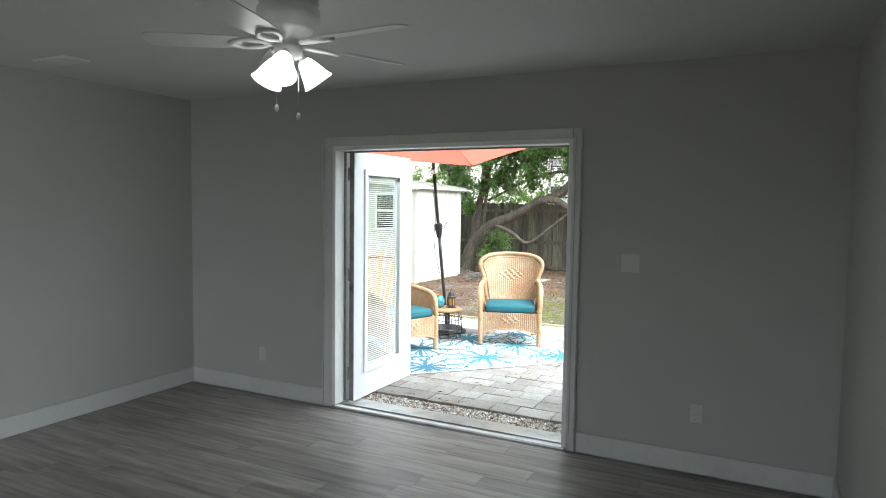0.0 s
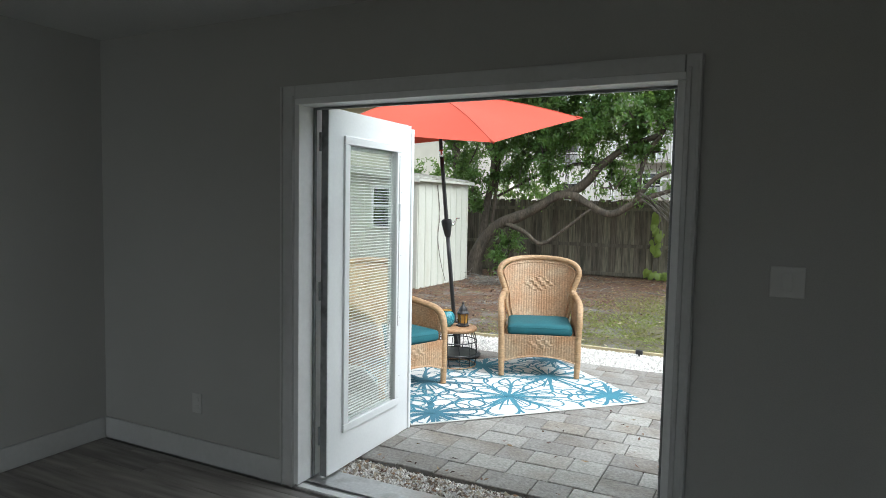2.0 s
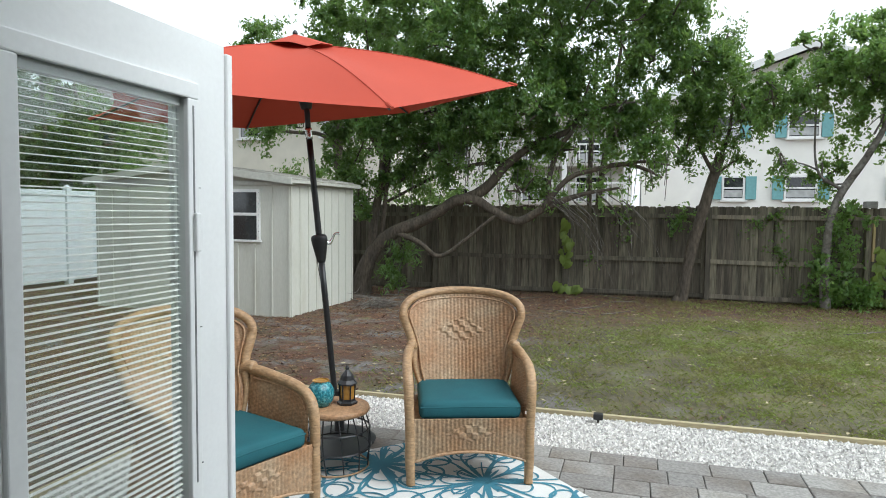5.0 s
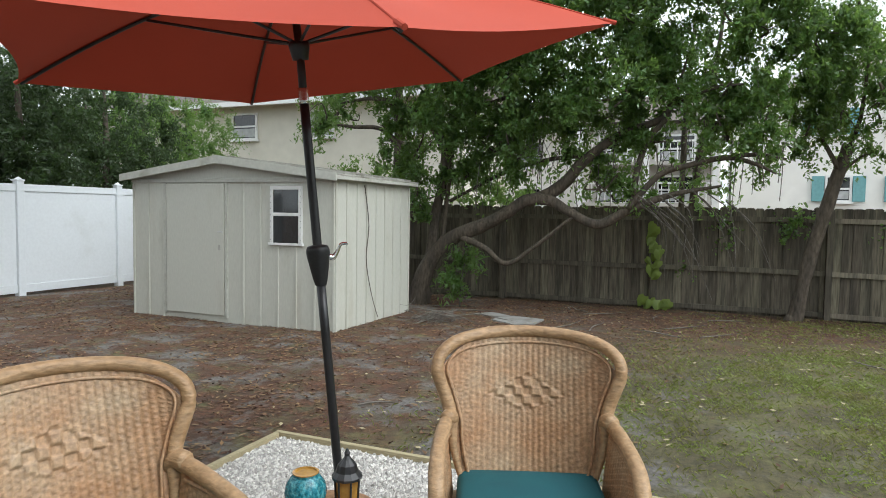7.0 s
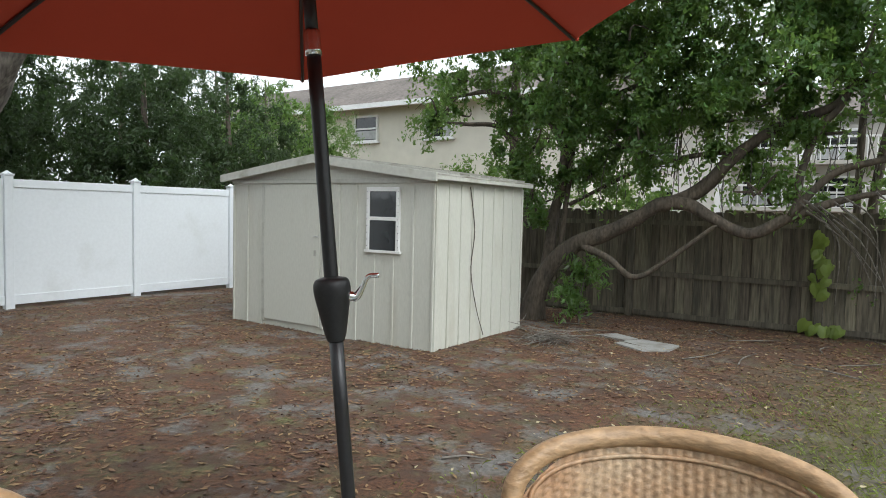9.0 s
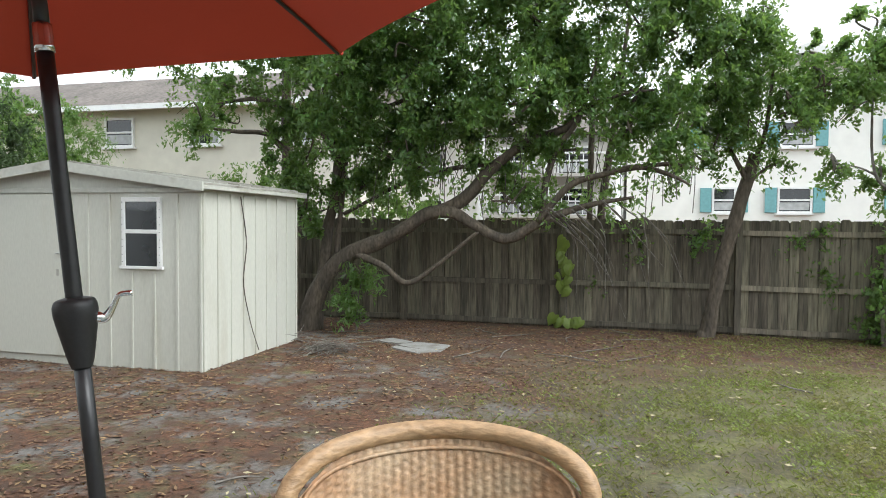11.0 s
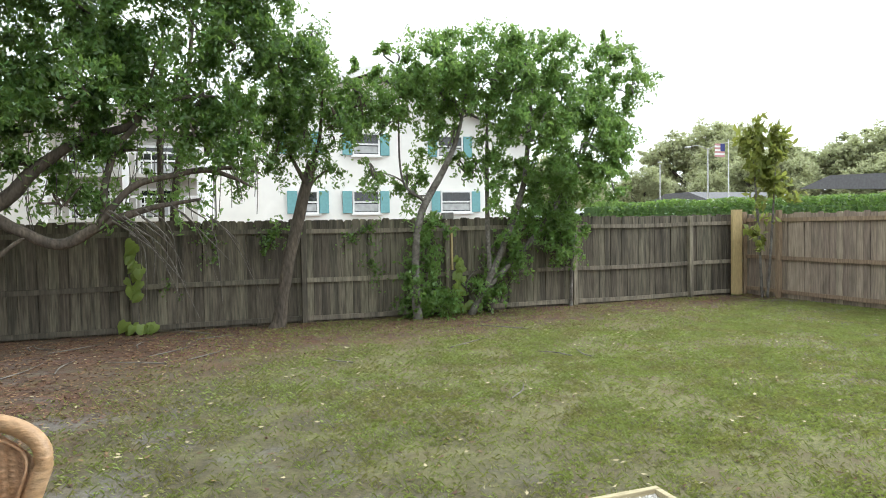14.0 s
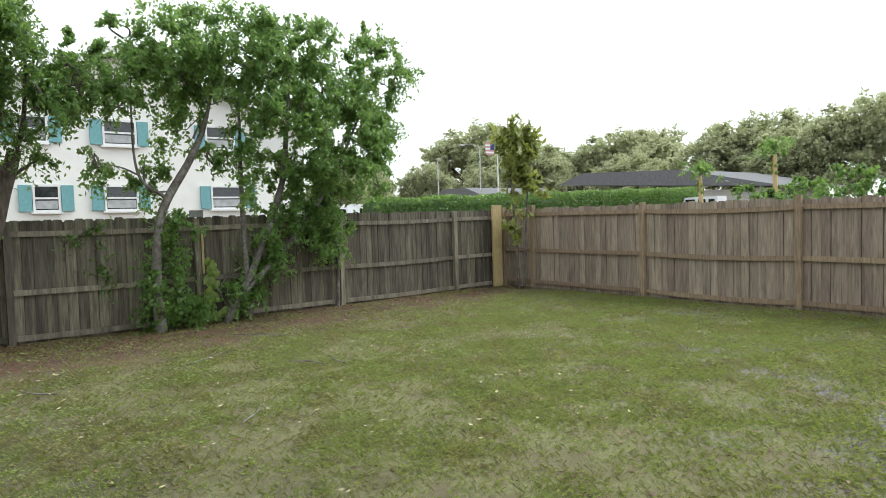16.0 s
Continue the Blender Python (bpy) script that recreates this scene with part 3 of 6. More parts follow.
    bp = n.new("ShaderNodeBump")
    bp.inputs["Strength"].default_value, bp.inputs["Distance"].default_value = 0.5, 0.03
    l.new(fine, bp.inputs["Height"])
    l.new(bp.outputs[0], b.inputs["Normal"])
    return m


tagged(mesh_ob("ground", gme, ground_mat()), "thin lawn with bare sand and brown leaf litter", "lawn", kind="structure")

# patio bed, white shell border and pine edging
PX0, PX1, PY0, PY1 = -3.78, 0.10, 4.74, 7.73
EX0, EX1, EY1 = -4.42, 0.74, 8.47
setting("patio_bed", box(PX0 + 0.01, PY0 + 0.01, -0.1, PX1 - 0.01, PY1 - 0.01, 0.004), M["joint"], "dark sand between the patio pavers")
bed = box(EX0, PY1, -0.1, EX1, EY1, -0.006)
box(EX0, WY1 + 0.3, -0.1, PX0, PY1, -0.006, bm=bed)
box(PX1, WY1 + 0.3, -0.1, EX1, PY1, -0.006, bm=bed)
box(PX0, WY1 + 0.24, -0.1, PX1, PY0, -0.012, bm=bed)
setting("gravel_bed", bed, M["gravelbed"], "bed of crushed white shell round the patio")
edge = thing("edging", "pale weathered pine edging round the shell border", "edging", kind="structure")
part("board", box(EX0 - 0.04, EY1, -0.1, EX1 + 0.04, EY1 + 0.038, 0.03, 0.004), M["edging"], edge)
part("board", box(EX0 - 0.04, WY1 + 0.25, -0.1, EX0 - 0.002, EY1 - 0.002, 0.028, 0.004), M["edging"], edge)
part("board", box(EX1 + 0.002, WY1 + 0.25, -0.1, EX1 + 0.04, EY1 - 0.002, 0.028, 0.004), M["edging"], edge)


# ---- the garden shed ----
SX0, SX1, SY0, SY1, SZ, SRX, SRZ = -10.06, -6.42, 12.26, 14.50, 1.94, -8.30, 2.19
shed = thing("garden_shed", "cream ribbed metal garden shed with a shallow gabled roof", "shed", (0.03, 0, 0.045))
part("wall", prism([(SX0, -0.18), (SX1, -0.18), (SX1, SZ), (SRX, SRZ), (SX0, SZ)], SY0, SY1), M["shed"], shed)
rib = None
for i in range(13):
    x = SX0 + 0.02 + i * (SX1 - SX0 - 0.04) / 12
    if -9.40 < x < -8.2:
        continue
    top = 1.86 if not -7.55 < x < -6.92 else 0.98
    part("rib", box(x - 0.018, SY0 - 0.016, -0.17, x + 0.018, SY0 + 0.001, top, 0.006), M["shed"], shed)
for i in range(9):
    y = SY0 + 0.02 + i * (SY1 - SY0 - 0.04) / 8
    part("rib", box(SX1 - 0.001, y - 0.02, -0.17, SX1 + 0.018, y + 0.02, SZ - 0.06, 0.006), M["shed"], shed)
part("header", box(SX0, SY0 - 0.03, 1.875, SX1, SY0 - 0.001, 1.93, 0.004), M["shedtrim"], shed)
sdoor = part("door", box(-9.36, SY0 - 0.028, -0.05, -8.27, SY0 - 0.003, 1.86, 0.004), M["shed"], shed, "plain cream sheet-metal door")
part("handle", tube([(-8.36, SY0 - 0.05, 1.16, 0.008), (-8.30, SY0 - 0.055, 1.17, 0.008), (-8.27, SY0 - 0.05, 1.15, 0.006)], 8, 6), M["alu"], sdoor)
part("hasp", box(-8.37, SY0 - 0.036, 0.90, -8.33, SY0 - 0.026, 0.98, 0.003), M["shedroof"], sdoor)
for x0, x1 in ((-9.42, -9.37), (-8.26, -8.21)):
    part("door_jamb", box(x0, SY0 - 0.022, -0.08, x1, SY0 - 0.001, 1.87, 0.003), M["shedtrim"], shed)
w = part("window", box(-7.410, SY0 - 0.030, 1.04, -6.970, SY0 - 0.006, 1.81), M["darkglass"], shed, "dark sash window with a white screwed-on frame")
for x0, x1, z0, z1 in ((-7.450, -7.400, 1.04, 1.82), (-6.980, -6.930, 1.04, 1.82), (-7.399, -6.981, 1.77, 1.82), (-7.399, -6.981, 1.41, 1.455), (-7.480, -6.910, 1.005, 1.039)):
    part("window_frame", box(x0, SY0 - 0.042, z0, x1, SY0 - 0.002, z1, 0.004), M["trim"], w)
for i in range(9):
    for x in (-7.437, -6.943):
        part("screw", lathe([(0.005, 0), (0.005, 0.01)], 6, at=(x, SY0 - 0.044, 1.08 + i * 0.085)), M["doorside"], w)
for s, xe in ((-1, SX0 - 0.12), (1, SX1 + 0.10)):
    ze = SRZ + 0.03 - abs(xe - SRX) * (SRZ - SZ) / abs(SX1 - SRX)
    part("roof_sheet", prism([(SRX, SRZ + 0.03), (xe, ze), (xe, ze + 0.02), (SRX, SRZ + 0.055)], SY0 - 0.12, SY1 + 0.14), M["shedroof"], shed)
    part("verge", prism([(SRX, SRZ - 0.05), (xe, ze - 0.075), (xe, ze + 0.028), (SRX, SRZ + 0.062)], SY0 - 0.15, SY0 - 0.115), M["shedtrim"], shed)
    part("eave", box(min(xe, xe - s * 0.03), SY0 - 0.11, ze - 0.05, max(xe, xe - s * 0.03), SY1 + 0.14, ze - 0.002, 0.004), M["shedtrim"], shed)
for i in range(9):
    y = SY0 + 0.1 + i * 0.25
    bm = bmesh.new()
    v = box(0, -0.012, 0, 1, 0.012, 0.02, bm=bm)
    for p in bm.verts:
        t = p.co.x
        p.co = Vector((SRX + t * (SX1 + 0.09 - SRX), y + p.co.y, SRZ + 0.056 - t * (SRZ - SZ) * 1.05 + p.co.z))
    part("roof_rib", bm, M["shedroof"], shed)


part("clinging_vine", tube([(SX1 + 0.022, 13.00, 1.86, 0.008), (SX1 + 0.026, 13.12, 1.3, 0.007), (SX1 + 0.022, 13.06, 0.8, 0.007), (SX1 + 0.03, 13.2, 0.3, 0.006), (SX1 + 0.06, 13.35, -0.08, 0.006)], 24, 5), M["bark"], shed, "dead vine clinging to the side wall")


# ---- fences ----
def picket_mesh(w, h, d, key):
    bm = prism([(0, 0), (w, 0), (w, h - 0.022), (w - 0.024, h), (0.024, h), (0, h - 0.022)], 0, d)
    me = bpy.data.meshes.new("picket")
    bm.to_mesh(me)
    bm.free()
    me.materials.append(M[key])
    return me


def board_fence(name, label, posts, start, end, at, rz, key, postkey, rails, seed, post_h, shaded_to=-99.0):
    """A board fence along local +x: boards behind, with an added unseen row closing their gaps, three rails and the
    posts on the near side (local -y).
    """
    f = thing(name, label, "fence", at, rz)
    rr = random.Random(seed)
    meshes = [picket_mesh(wd, hh, 0.018, key) for wd in (0.131, 0.134, 0.137) for hh in (1.815, 1.828, 1.84)]
    x = start
    while x < end:
        me = rr.choice(meshes)
        o = new("picket", me)
        o.parent = f
        o.location = (x, rr.uniform(0.0, 0.016), -0.13 + rr.uniform(-0.016, 0.010))
        o.scale.y = 0.9
        o.rotation_euler = (rr.uniform(-0.006, 0.006), rr.uniform(-0.006, 0.006), rr.uniform(-0.035, 0.035))
        # added unseen backing board that stops light showing through the gap
        back = new("picket", rr.choice(meshes))
        back.parent = f
        back.location = (x + 0.07, 0.036 + rr.uniform(0.0, 0.006), -0.15 + rr.uniform(-0.01, 0.01))
        x += 0.1405
    for a, b in zip(posts, posts[1:]):
        sag = rr.uniform(-0.035, 0.02)
        for z in rails:
            bm = bmesh.new()
            n = 8
            ring = []
            for i in range(n + 1):
                t = i / n
                dz = sag * 4 * t * (1 - t)
                ring.append([bm.verts.new((a + 0.002 + t * (b - a - 0.004), yy, z + dz + zz)) for yy, zz in ((-0.04, -0.04), (-0.002, -0.04), (-0.002, 0.04), (-0.04, 0.04))])
            for r0, r1 in zip(ring, ring[1:]):
                for k in range(4):
                    bm.faces.new((r0[k], r0[(k + 1) % 4], r1[(k + 1) % 4], r1[k]))
            bm.faces.new(ring[0])
            bm.faces.new(ring[-1])
            bmesh.ops.recalc_face_normals(bm, faces=bm.faces)
            part("rail", bm, M["shadedpost" if b < shaded_to else postkey], f)
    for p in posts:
        part("post", box(p - 0.047, -0.10, -0.12, p + 0.047, -0.0025, post_h + rr.uniform(-0.03, 0.03), 0.006), M["shadedpost" if p < shaded_to else postkey], f)
    return f


FY = 16.93
board_fence("board_fence", "weathered grey-brown board fence along the back of the yard", [-13.2, -10.9, -8.2, -5.5, -2.72, -0.03, 2.65, 5.42, 8.35, 10.0], -13.2, 9.95, (0, FY, 0), 0, "picket", "fencepost", (1.50, 0.64, -0.03), 11, 1.67, shaded_to=-0.02)
board_fence("side_fence", "reddish-brown weathered board fence along the side of the yard", [0.0, 0.95, 3.85, 6.72, 9.6, 12.5, 15.4, 18.3], 0.0, 18.3, (9.95, FY - 0.02, 0), -90, "picketr", "fencepostr", (1.56, 0.74, 0.02), 12, 1.74)
tagged(part("pale_strip", box(2.705, FY - 0.125, 0.72, 2.745, FY - 0.05, 1.52, 0.004), M["newpine"]), "pale new pine strip nailed beside the fence post", "board")
tagged(part("post_cap", box(2.56, FY - 0.19, 1.68, 2.74, FY - 0.003, 1.80, 0.006), M["slab"]), "small pale box on top of the fence post", "post cap")
tagged(part("leaning_pole", tube([(5.22, FY - 0.22, -0.12, 0.035), (5.3, FY - 0.16, 0.8, 0.03), (5.40, FY - 0.13, 1.72, 0.025)], 14, 8, wobble=0.15), M["barkgrey"]), "bare grey pole leaning on the fence", "pole")
tagged(part("fence_board", box(9.42, FY - 0.17, -0.11, 9.70, FY - 0.115, 1.80, 0.004), M["newpine"]), "fresh yellow pine board leaning on the fence corner", "board")

vf = thing("vinyl_fence", "white vinyl privacy fence with capped posts", "fence", (-13.25, 0, 0))
for i in range(7):
    y = 16.8 - i * 2.08
    p = part("post", box(-0.065, y - 0.065, -0.12, 0.065, y + 0.065, 1.98, 0.008), M["vinyl"], vf)
    cap = bmesh.new()
    box(-0.075, y - 0.075, 1.981, 0.075, y + 0.075, 2.01, 0.004, bm=cap)
    lathe([(0.09, 2.01), (0.004, 2.06)], 4, bm=cap, at=(0, y, 0))
    part("cap", cap, M["vinyl"], p)
    if i < 6:
        for z0, z1 in ((-0.03, 0.12), (1.80, 1.93)):
            part("rail", box(-0.028, y - 2.013, z0, 0.028, y - 0.067, z1, 0.006), M["vinyl"], vf)
        part("panel", box(-0.011, y - 2.013, 0.121, 0.011, y - 0.067, 1.799, 0.003), M["vinyl"], vf)


# ---- neighbouring houses ----
def sash(parent, x, z, w, h, y, shutters=False, curtain=False):
    win = part("window", box(x - w / 2, y - 0.06, z - h / 2, x + w / 2, y - 0.02, z + h / 2), M["darkglass"], parent)
    t = 0.09
    for x0, x1, z0, z1 in ((x - w / 2 - t, x - w / 2, z - h / 2 - t, z + h / 2 + t), (x + w / 2, x + w / 2 + t, z - h / 2 - t, z + h / 2 + t),
                           (x - w / 2, x + w / 2, z + h / 2, z + h / 2 + t), (x - w / 2, x + w / 2, z - h / 2 - t, z - h / 2), (x - w / 2, x + w / 2, z - 0.04, z + 0.04)):
        part("frame", box(x0, y - 0.11, z0, x1, y - 0.01, z1), M["trim"], win)
    part("sill", box(x - w / 2 - 0.18, y - 0.2, z - h / 2 - t - 0.08, x + w / 2 + 0.18, y - 0.01, z - h / 2 - t - 0.002), M["trim"], win)
    if curtain:
        for s in (-1, 1):
            part("curtain", box(x + s * w * 0.33 - w * 0.14, y - 0.075, z - h / 2 + 0.02, x + s * w * 0.33 + w * 0.14, y - 0.062, z + h / 2 - 0.02), M["curtain"], win)
    else:
        part("blind", box(x - w / 2 + 0.02, y - 0.075, z - h / 2 + 0.05, x + w / 2 - 0.02, y - 0.062, z - 0.1), M["curtain"], win)
    if shutters:
        for s in (-1, 1):
            part("shutter", box(x + s * (w / 2 + 0.36) - 0.24, y - 0.12, z - h / 2 - 0.06, x + s * (w / 2 + 0.36) + 0.24, y - 0.03, z + h / 2 + 0.06, 0.01), M["shutter"], win)


ha = thing("apartment_house", "two-storey cream stucco house with a brown shingle roof", "house")
part("wall", box(-34, 30, -0.1, -11.5, 38, 6.5), M["houseA"], ha)
part("roof", prism([(29.2, 6.5), (38.8, 6.5), (34, 8.75)], -34.6, -10.9), M["roofing"], ha).matrix_basis = Matrix(((0, 1, 0, 0), (1, 0, 0, 0), (0, 0, 1, 0), (0, 0, 0, 1)))
part("fascia", box(-34.6, 29.1, 6.32, -10.9, 29.22, 6.54), M["trim"], ha)
part("soffit", box(-34.6, 29.23, 6.44, -10.9, 29.99, 6.49), M["houseA"], ha)
for x, c in ((-30.5, False), (-22.68, False), (-18.44, True), (-14.2, True)):
    sash(ha, x, 5.49, 1.3, 1.08, 30, curtain=c)

hb = thing("white_house", "tall white gabled house with teal window shutters", "house")
part("wall", prism([(-1.1, -0.1), (15.4, -0.1), (15.4, 6.4), (6.4, 9.3), (-1.1, 6.75)], 38, 50), M["houseB"], hb)
for xe, ze in ((-1.7, 6.6), (16.0, 6.25)):
    part("roof", prism([(6.4, 9.42), (xe, ze), (xe, ze + 0.2), (6.4, 9.65)], 37.4, 50.5), M["roofgrey"], hb)
    part("fascia", prism([(6.4, 9.32), (xe, ze - 0.15), (xe, ze + 0.22), (6.4, 9.68)], 37.25, 37.39), M["trim"], hb)
for x, z, wd in ((3.2, 2.85, 0.85), (6.15, 2.85, 1.25), (11.1, 2.85, 1.6), (6.2, 5.8, 1.25), (2.8, 5.8, 1.0), (10.8, 5.8, 1.3)):
    sash(hb, x, z, wd, 1.0, 38, shutters=True)
vent = part("gable_vent", box(6.0, 37.93, 7.6, 6.8, 37.99, 8.3), M["trim"], hb)
for i in range(7):
    part("louvre", box(6.05, 37.90, 7.64 + i * 0.095, 6.75, 37.94, 7.69 + i * 0.095), M["curtain"], vent)

hc = thing("balcony_house", "white and grey two-storey block with railed balconies", "house")
part("wall", box(-12.0, 36.0, -0.1, -1.6, 44, 5.7), M["houseB"], hc)
part("roof", prism([(34.8, 5.7), (44.5, 5.7), (39.6, 7.6)], -12.5, -1.2), M["roofing"], hc).matrix_basis = Matrix(((0, 1, 0, 0), (1, 0, 0, 0), (0, 0, 1, 0), (0, 0, 0, 1)))
part("porch", box(-7.2, 35.3, 1.9, -1.7, 35.99, 5.3), M["houseC"], hc, "grey recessed balcony bays")
for z in (2.3, 4.1):
    part("deck", box(-7.6, 34.4, z - 0.35, -1.7, 35.29, z - 0.2), M["houseC"], hc)
    rail = part("railing", box(-7.6, 34.4, z + 0.62, -1.7, 34.48, z + 0.7), M["trim"], hc)
    for i in range(20):
        part("baluster", box(-7.55 + i * 0.3, 34.42, z - 0.2, -7.51 + i * 0.3, 34.46, z + 0.62), M["trim"], rail)
    for x in (-6.0, -3.4):
        sash(hc, x, z + 0.4, 1.4, 1.1, 35.3)
for x in (-7.5, -4.6, -1.8):
    part("column", box(x - 0.12, 34.33, -0.1, x + 0.12, 34.62, 5.6), M["trim"], hc)
for x in (-10.2,):
    sash(hc, x, 4.4, 1.0, 1.1, 36)
    sash(hc, x, 2.2, 1.0, 1.1, 36)


# ---- wicker armchairs ----
def weave(surface, nu, nv, amp, lozenge=None, thick=0.012):
    """A woven panel over surface(u, v): upright stakes with strands passing over and under, and a coarser lozenge in its middle."""
    cu, cv = nu * 4, nv * 2
    bm = bmesh.new()
    grid = []
    for j in range(cv + 1):
        v = j / cv
        row = []
        for i in range(cu + 1):
            u = i / cu
            p = Vector(surface(u, v))
            n = (Vector(surface(min(u + 0.01, 1), v)) - Vector(surface(max(u - 0.01, 0), v))).cross(Vector(surface(u, min(v + 0.01, 1))) - Vector(surface(u, max(v - 0.01, 0))))
            n.normalize()
            stake = abs(math.sin(math.pi * u * nu)) ** 0.7
            over = 1.0 if (int(u * nu * 0.9999) + j // 2) % 2 else 0.45
            wave = amp * ((1.5 * over if j % 2 else 0.0) * (0.25 + 0.75 * stake) + 0.55 * stake)
            if lozenge:
                d = abs(u - lozenge[0]) / lozenge[2] + abs(v - lozenge[1]) / lozenge[3]
                if d < 1:
                    wave = amp * 2.0 * (1 if (int(u * nu / 1.6) + int(v * nv / 3.4)) % 2 else -0.2)
            row.append(bm.verts.new(p + n * wave))
        grid.append(row)
    back = []
    for v in (0, 1):
        back.append([bm.verts.new(Vector(surface(i / 12, v)) + Vector((0, thick, 0))) for i in range(13)])
    for r0, r1 in zip(grid, grid[1:]):
        for i in range(cu):
            bm.faces.new((r0[i], r0[i + 1], r1[i + 1], r1[i]))
    return bm


def back_width(z):
    """Half the width of the chair's back at height z: narrow at the seat, waisted at the arms, flared above."""
    pts = ((0.36, 0.235), (0.50, 0.285), (0.62, 0.308), (0.70, 0.305), (0.80, 0.345), (0.88, 0.370), (0.94, 0.352), (0.985, 0.275), (1.005, 0.10))
    for (a, wa), (b, wb) in zip(pts, pts[1:]):
        if z <= b:
            t = (z - a) / (b - a)
            t = t * t * (3 - 2 * t)
            return wa + (wb - wa) * t
    return 0.05


def back_y(x, z):
    return 0.20 + (z - 0.36) * 0.29 - 1.05 * x * x


def wicker_chair(label, at, rz):
    c = thing("wicker_armchair", label, "chair", at, rz, "wicker chairs on the patio")

    def back_surface(u, v):
        x = (u - 0.5) * 0.72
        lo = 0.36 + max(0.0, abs(x) - 0.225) * 1.55
        hi = 1.0 - max(0.0, abs(x) / 0.352) ** 4 * 0.115
        z = lo + (hi - lo) * v
        x = max(-back_width(z), min(back_width(z), x))
        return (x, back_y(x, z), z)

    part("woven_back", weave(back_surface, 30, 62, 0.0052, (0.5, 0.62, 0.22, 0.12)), M["wicker"], c, smooth=True)
    half = ((0.235, 0.36), (0.277, 0.47), (0.304, 0.58), (0.311, 0.66), (0.325, 0.735), (0.352, 0.81), (0.372, 0.875), (0.358, 0.935), (0.29, 0.983), (0.16, 1.006))
    loop = [(-x, z) for x, z in half] + [(0.0, 1.012)] + [(x, z) for x, z in half[::-1]]
    rim, rope = [], []
    for x, z in loop:
        rim.append((x, back_y(x, z), z, 0.012 if z < 0.5 else 0.018 if z < 0.6 else 0.026))
        k = 0.89 if z > 0.7 else 0.87
        rope.append((x * k, back_y(x * k, z) - 0.018, z - max(0.0, z - 0.85) * 0.28, 0.006))
    part("back_rim", tube(rim, 90, 12, wobble=0.12), M["rope"], c, "thick cane-wrapped rolled edge", smooth=True)
    part("braid", tube(rope, 80, 6, wobble=0.5), M["wicker"], c, smooth=True)
    for s in (-1, 1):
        arm = part("arm", tube([(s * 0.306, 0.235, 0.655, 0.024), (s * 0.330, 0.14, 0.672, 0.028), (s * 0.344, -0.02, 0.655, 0.028), (s * 0.347, -0.20, 0.628, 0.028), (s * 0.342, -0.292, 0.575, 0.028),
                                (s * 0.338, -0.325, 0.46, 0.027), (s * 0.332, -0.335, 0.30, 0.026), (s * 0.330, -0.335, 0.14, 0.027), (s * 0.326, -0.335, 0.03, 0.024), (s * 0.326, -0.335, 0.0, 0.025)], 60, 12, wobble=0.12), M["rope"], c, smooth=True)
        part("arm_knot", tube([(s * 0.308, 0.215, 0.64, 0.031), (s * 0.318, 0.175, 0.672, 0.033), (s * 0.328, 0.13, 0.676, 0.030)], 10, 12), M["rope"], arm, smooth=True)

        def arm_surface(u, v, s=s):
            y = 0.16 - u * 0.46
            top = 0.655 - 0.06 * max(0.0, u - 0.5) - 0.10 * max(0.0, u - 0.8)
            return (s * (0.322 + 0.02 * math.sin(u * 2.6)) * (0.92 + 0.08 * v), y, 0.36 + (top - 0.36) * v)

        part("arm_panel", weave(arm_surface, 18, 26, 0.0042), M["wicker"], c, smooth=True)
        part("arm_braid", tube([(s * 0.315, 0.12, 0.632, 0.006), (s * 0.338, -0.05, 0.615, 0.006), (s * 0.335, -0.20, 0.590, 0.006), (s * 0.325, -0.262, 0.54, 0.006), (s * 0.318, -0.295, 0.40, 0.006)], 30, 6, wobble=0.5), M["wicker"], c, smooth=True)
        part("back_leg", tube([(s * 0.25, 0.24, 0.40, 0.026), (s * 0.262, 0.27, 0.2, 0.024), (s * 0.275, 0.31, 0.0, 0.022)], 12, 10), M["rope"], c, smooth=True)

        def side_surface(u, v, s=s):
            lo = 0.13 + 0.05 * math.sin(math.pi * u)
            return (s * (0.328 - 0.06 * u), -0.32 + 0.57 * u, lo + (0.37 - lo) * v)

        part("side_apron", weave(side_surface, 18, 16, 0.0042), M["wicker"], c, smooth=True)

    def front_surface(u, v):
        lo = 0.125 + 0.06 * math.sin(math.pi * u) ** 0.7
        return ((u - 0.5) * 0.64, -0.335, lo + (0.375 - lo) * v)

    part("front_apron", weave(front_surface, 28, 18, 0.0046, (0.5, 0.58, 0.22, 0.26)), M["wicker"], c, smooth=True)
    part("apron_braid", tube([(-0.31, -0.343, 0.13, 0.008), (-0.16, -0.345, 0.172, 0.008), (0, -0.345, 0.186, 0.008), (0.16, -0.345, 0.172, 0.008), (0.31, -0.343, 0.13, 0.008)], 40, 6, wobble=0.4), M["wicker"], c, smooth=True)
    part("seat", box(-0.315, -0.328, 0.33, 0.315, 0.20, 0.365, 0.01), M["wicker"], c)
    cu = box(-0.282, -0.335, 0.366, 0.282, 0.20, 0.462, 0.030)
    bmesh.ops.subdivide_edges(cu, edges=[e for e in cu.edges if e.calc_length() > 0.2], cuts=8, use_grid_fill=True)
    for p in cu.verts:
        if p.co.z > 0.44:
            p.co.z += 0.016 * math.cos(p.co.x * 5.2) * math.cos((p.co.y + 0.07) * 5.4)
    cush = part("cushion", cu, M["cushion"], c, "teal canvas seat cushion", smooth=True)
    loop = [(-0.278, -0.331), (0.278, -0.331), (0.278, 0.196), (-0.278, 0.196), (-0.278, -0.331)]
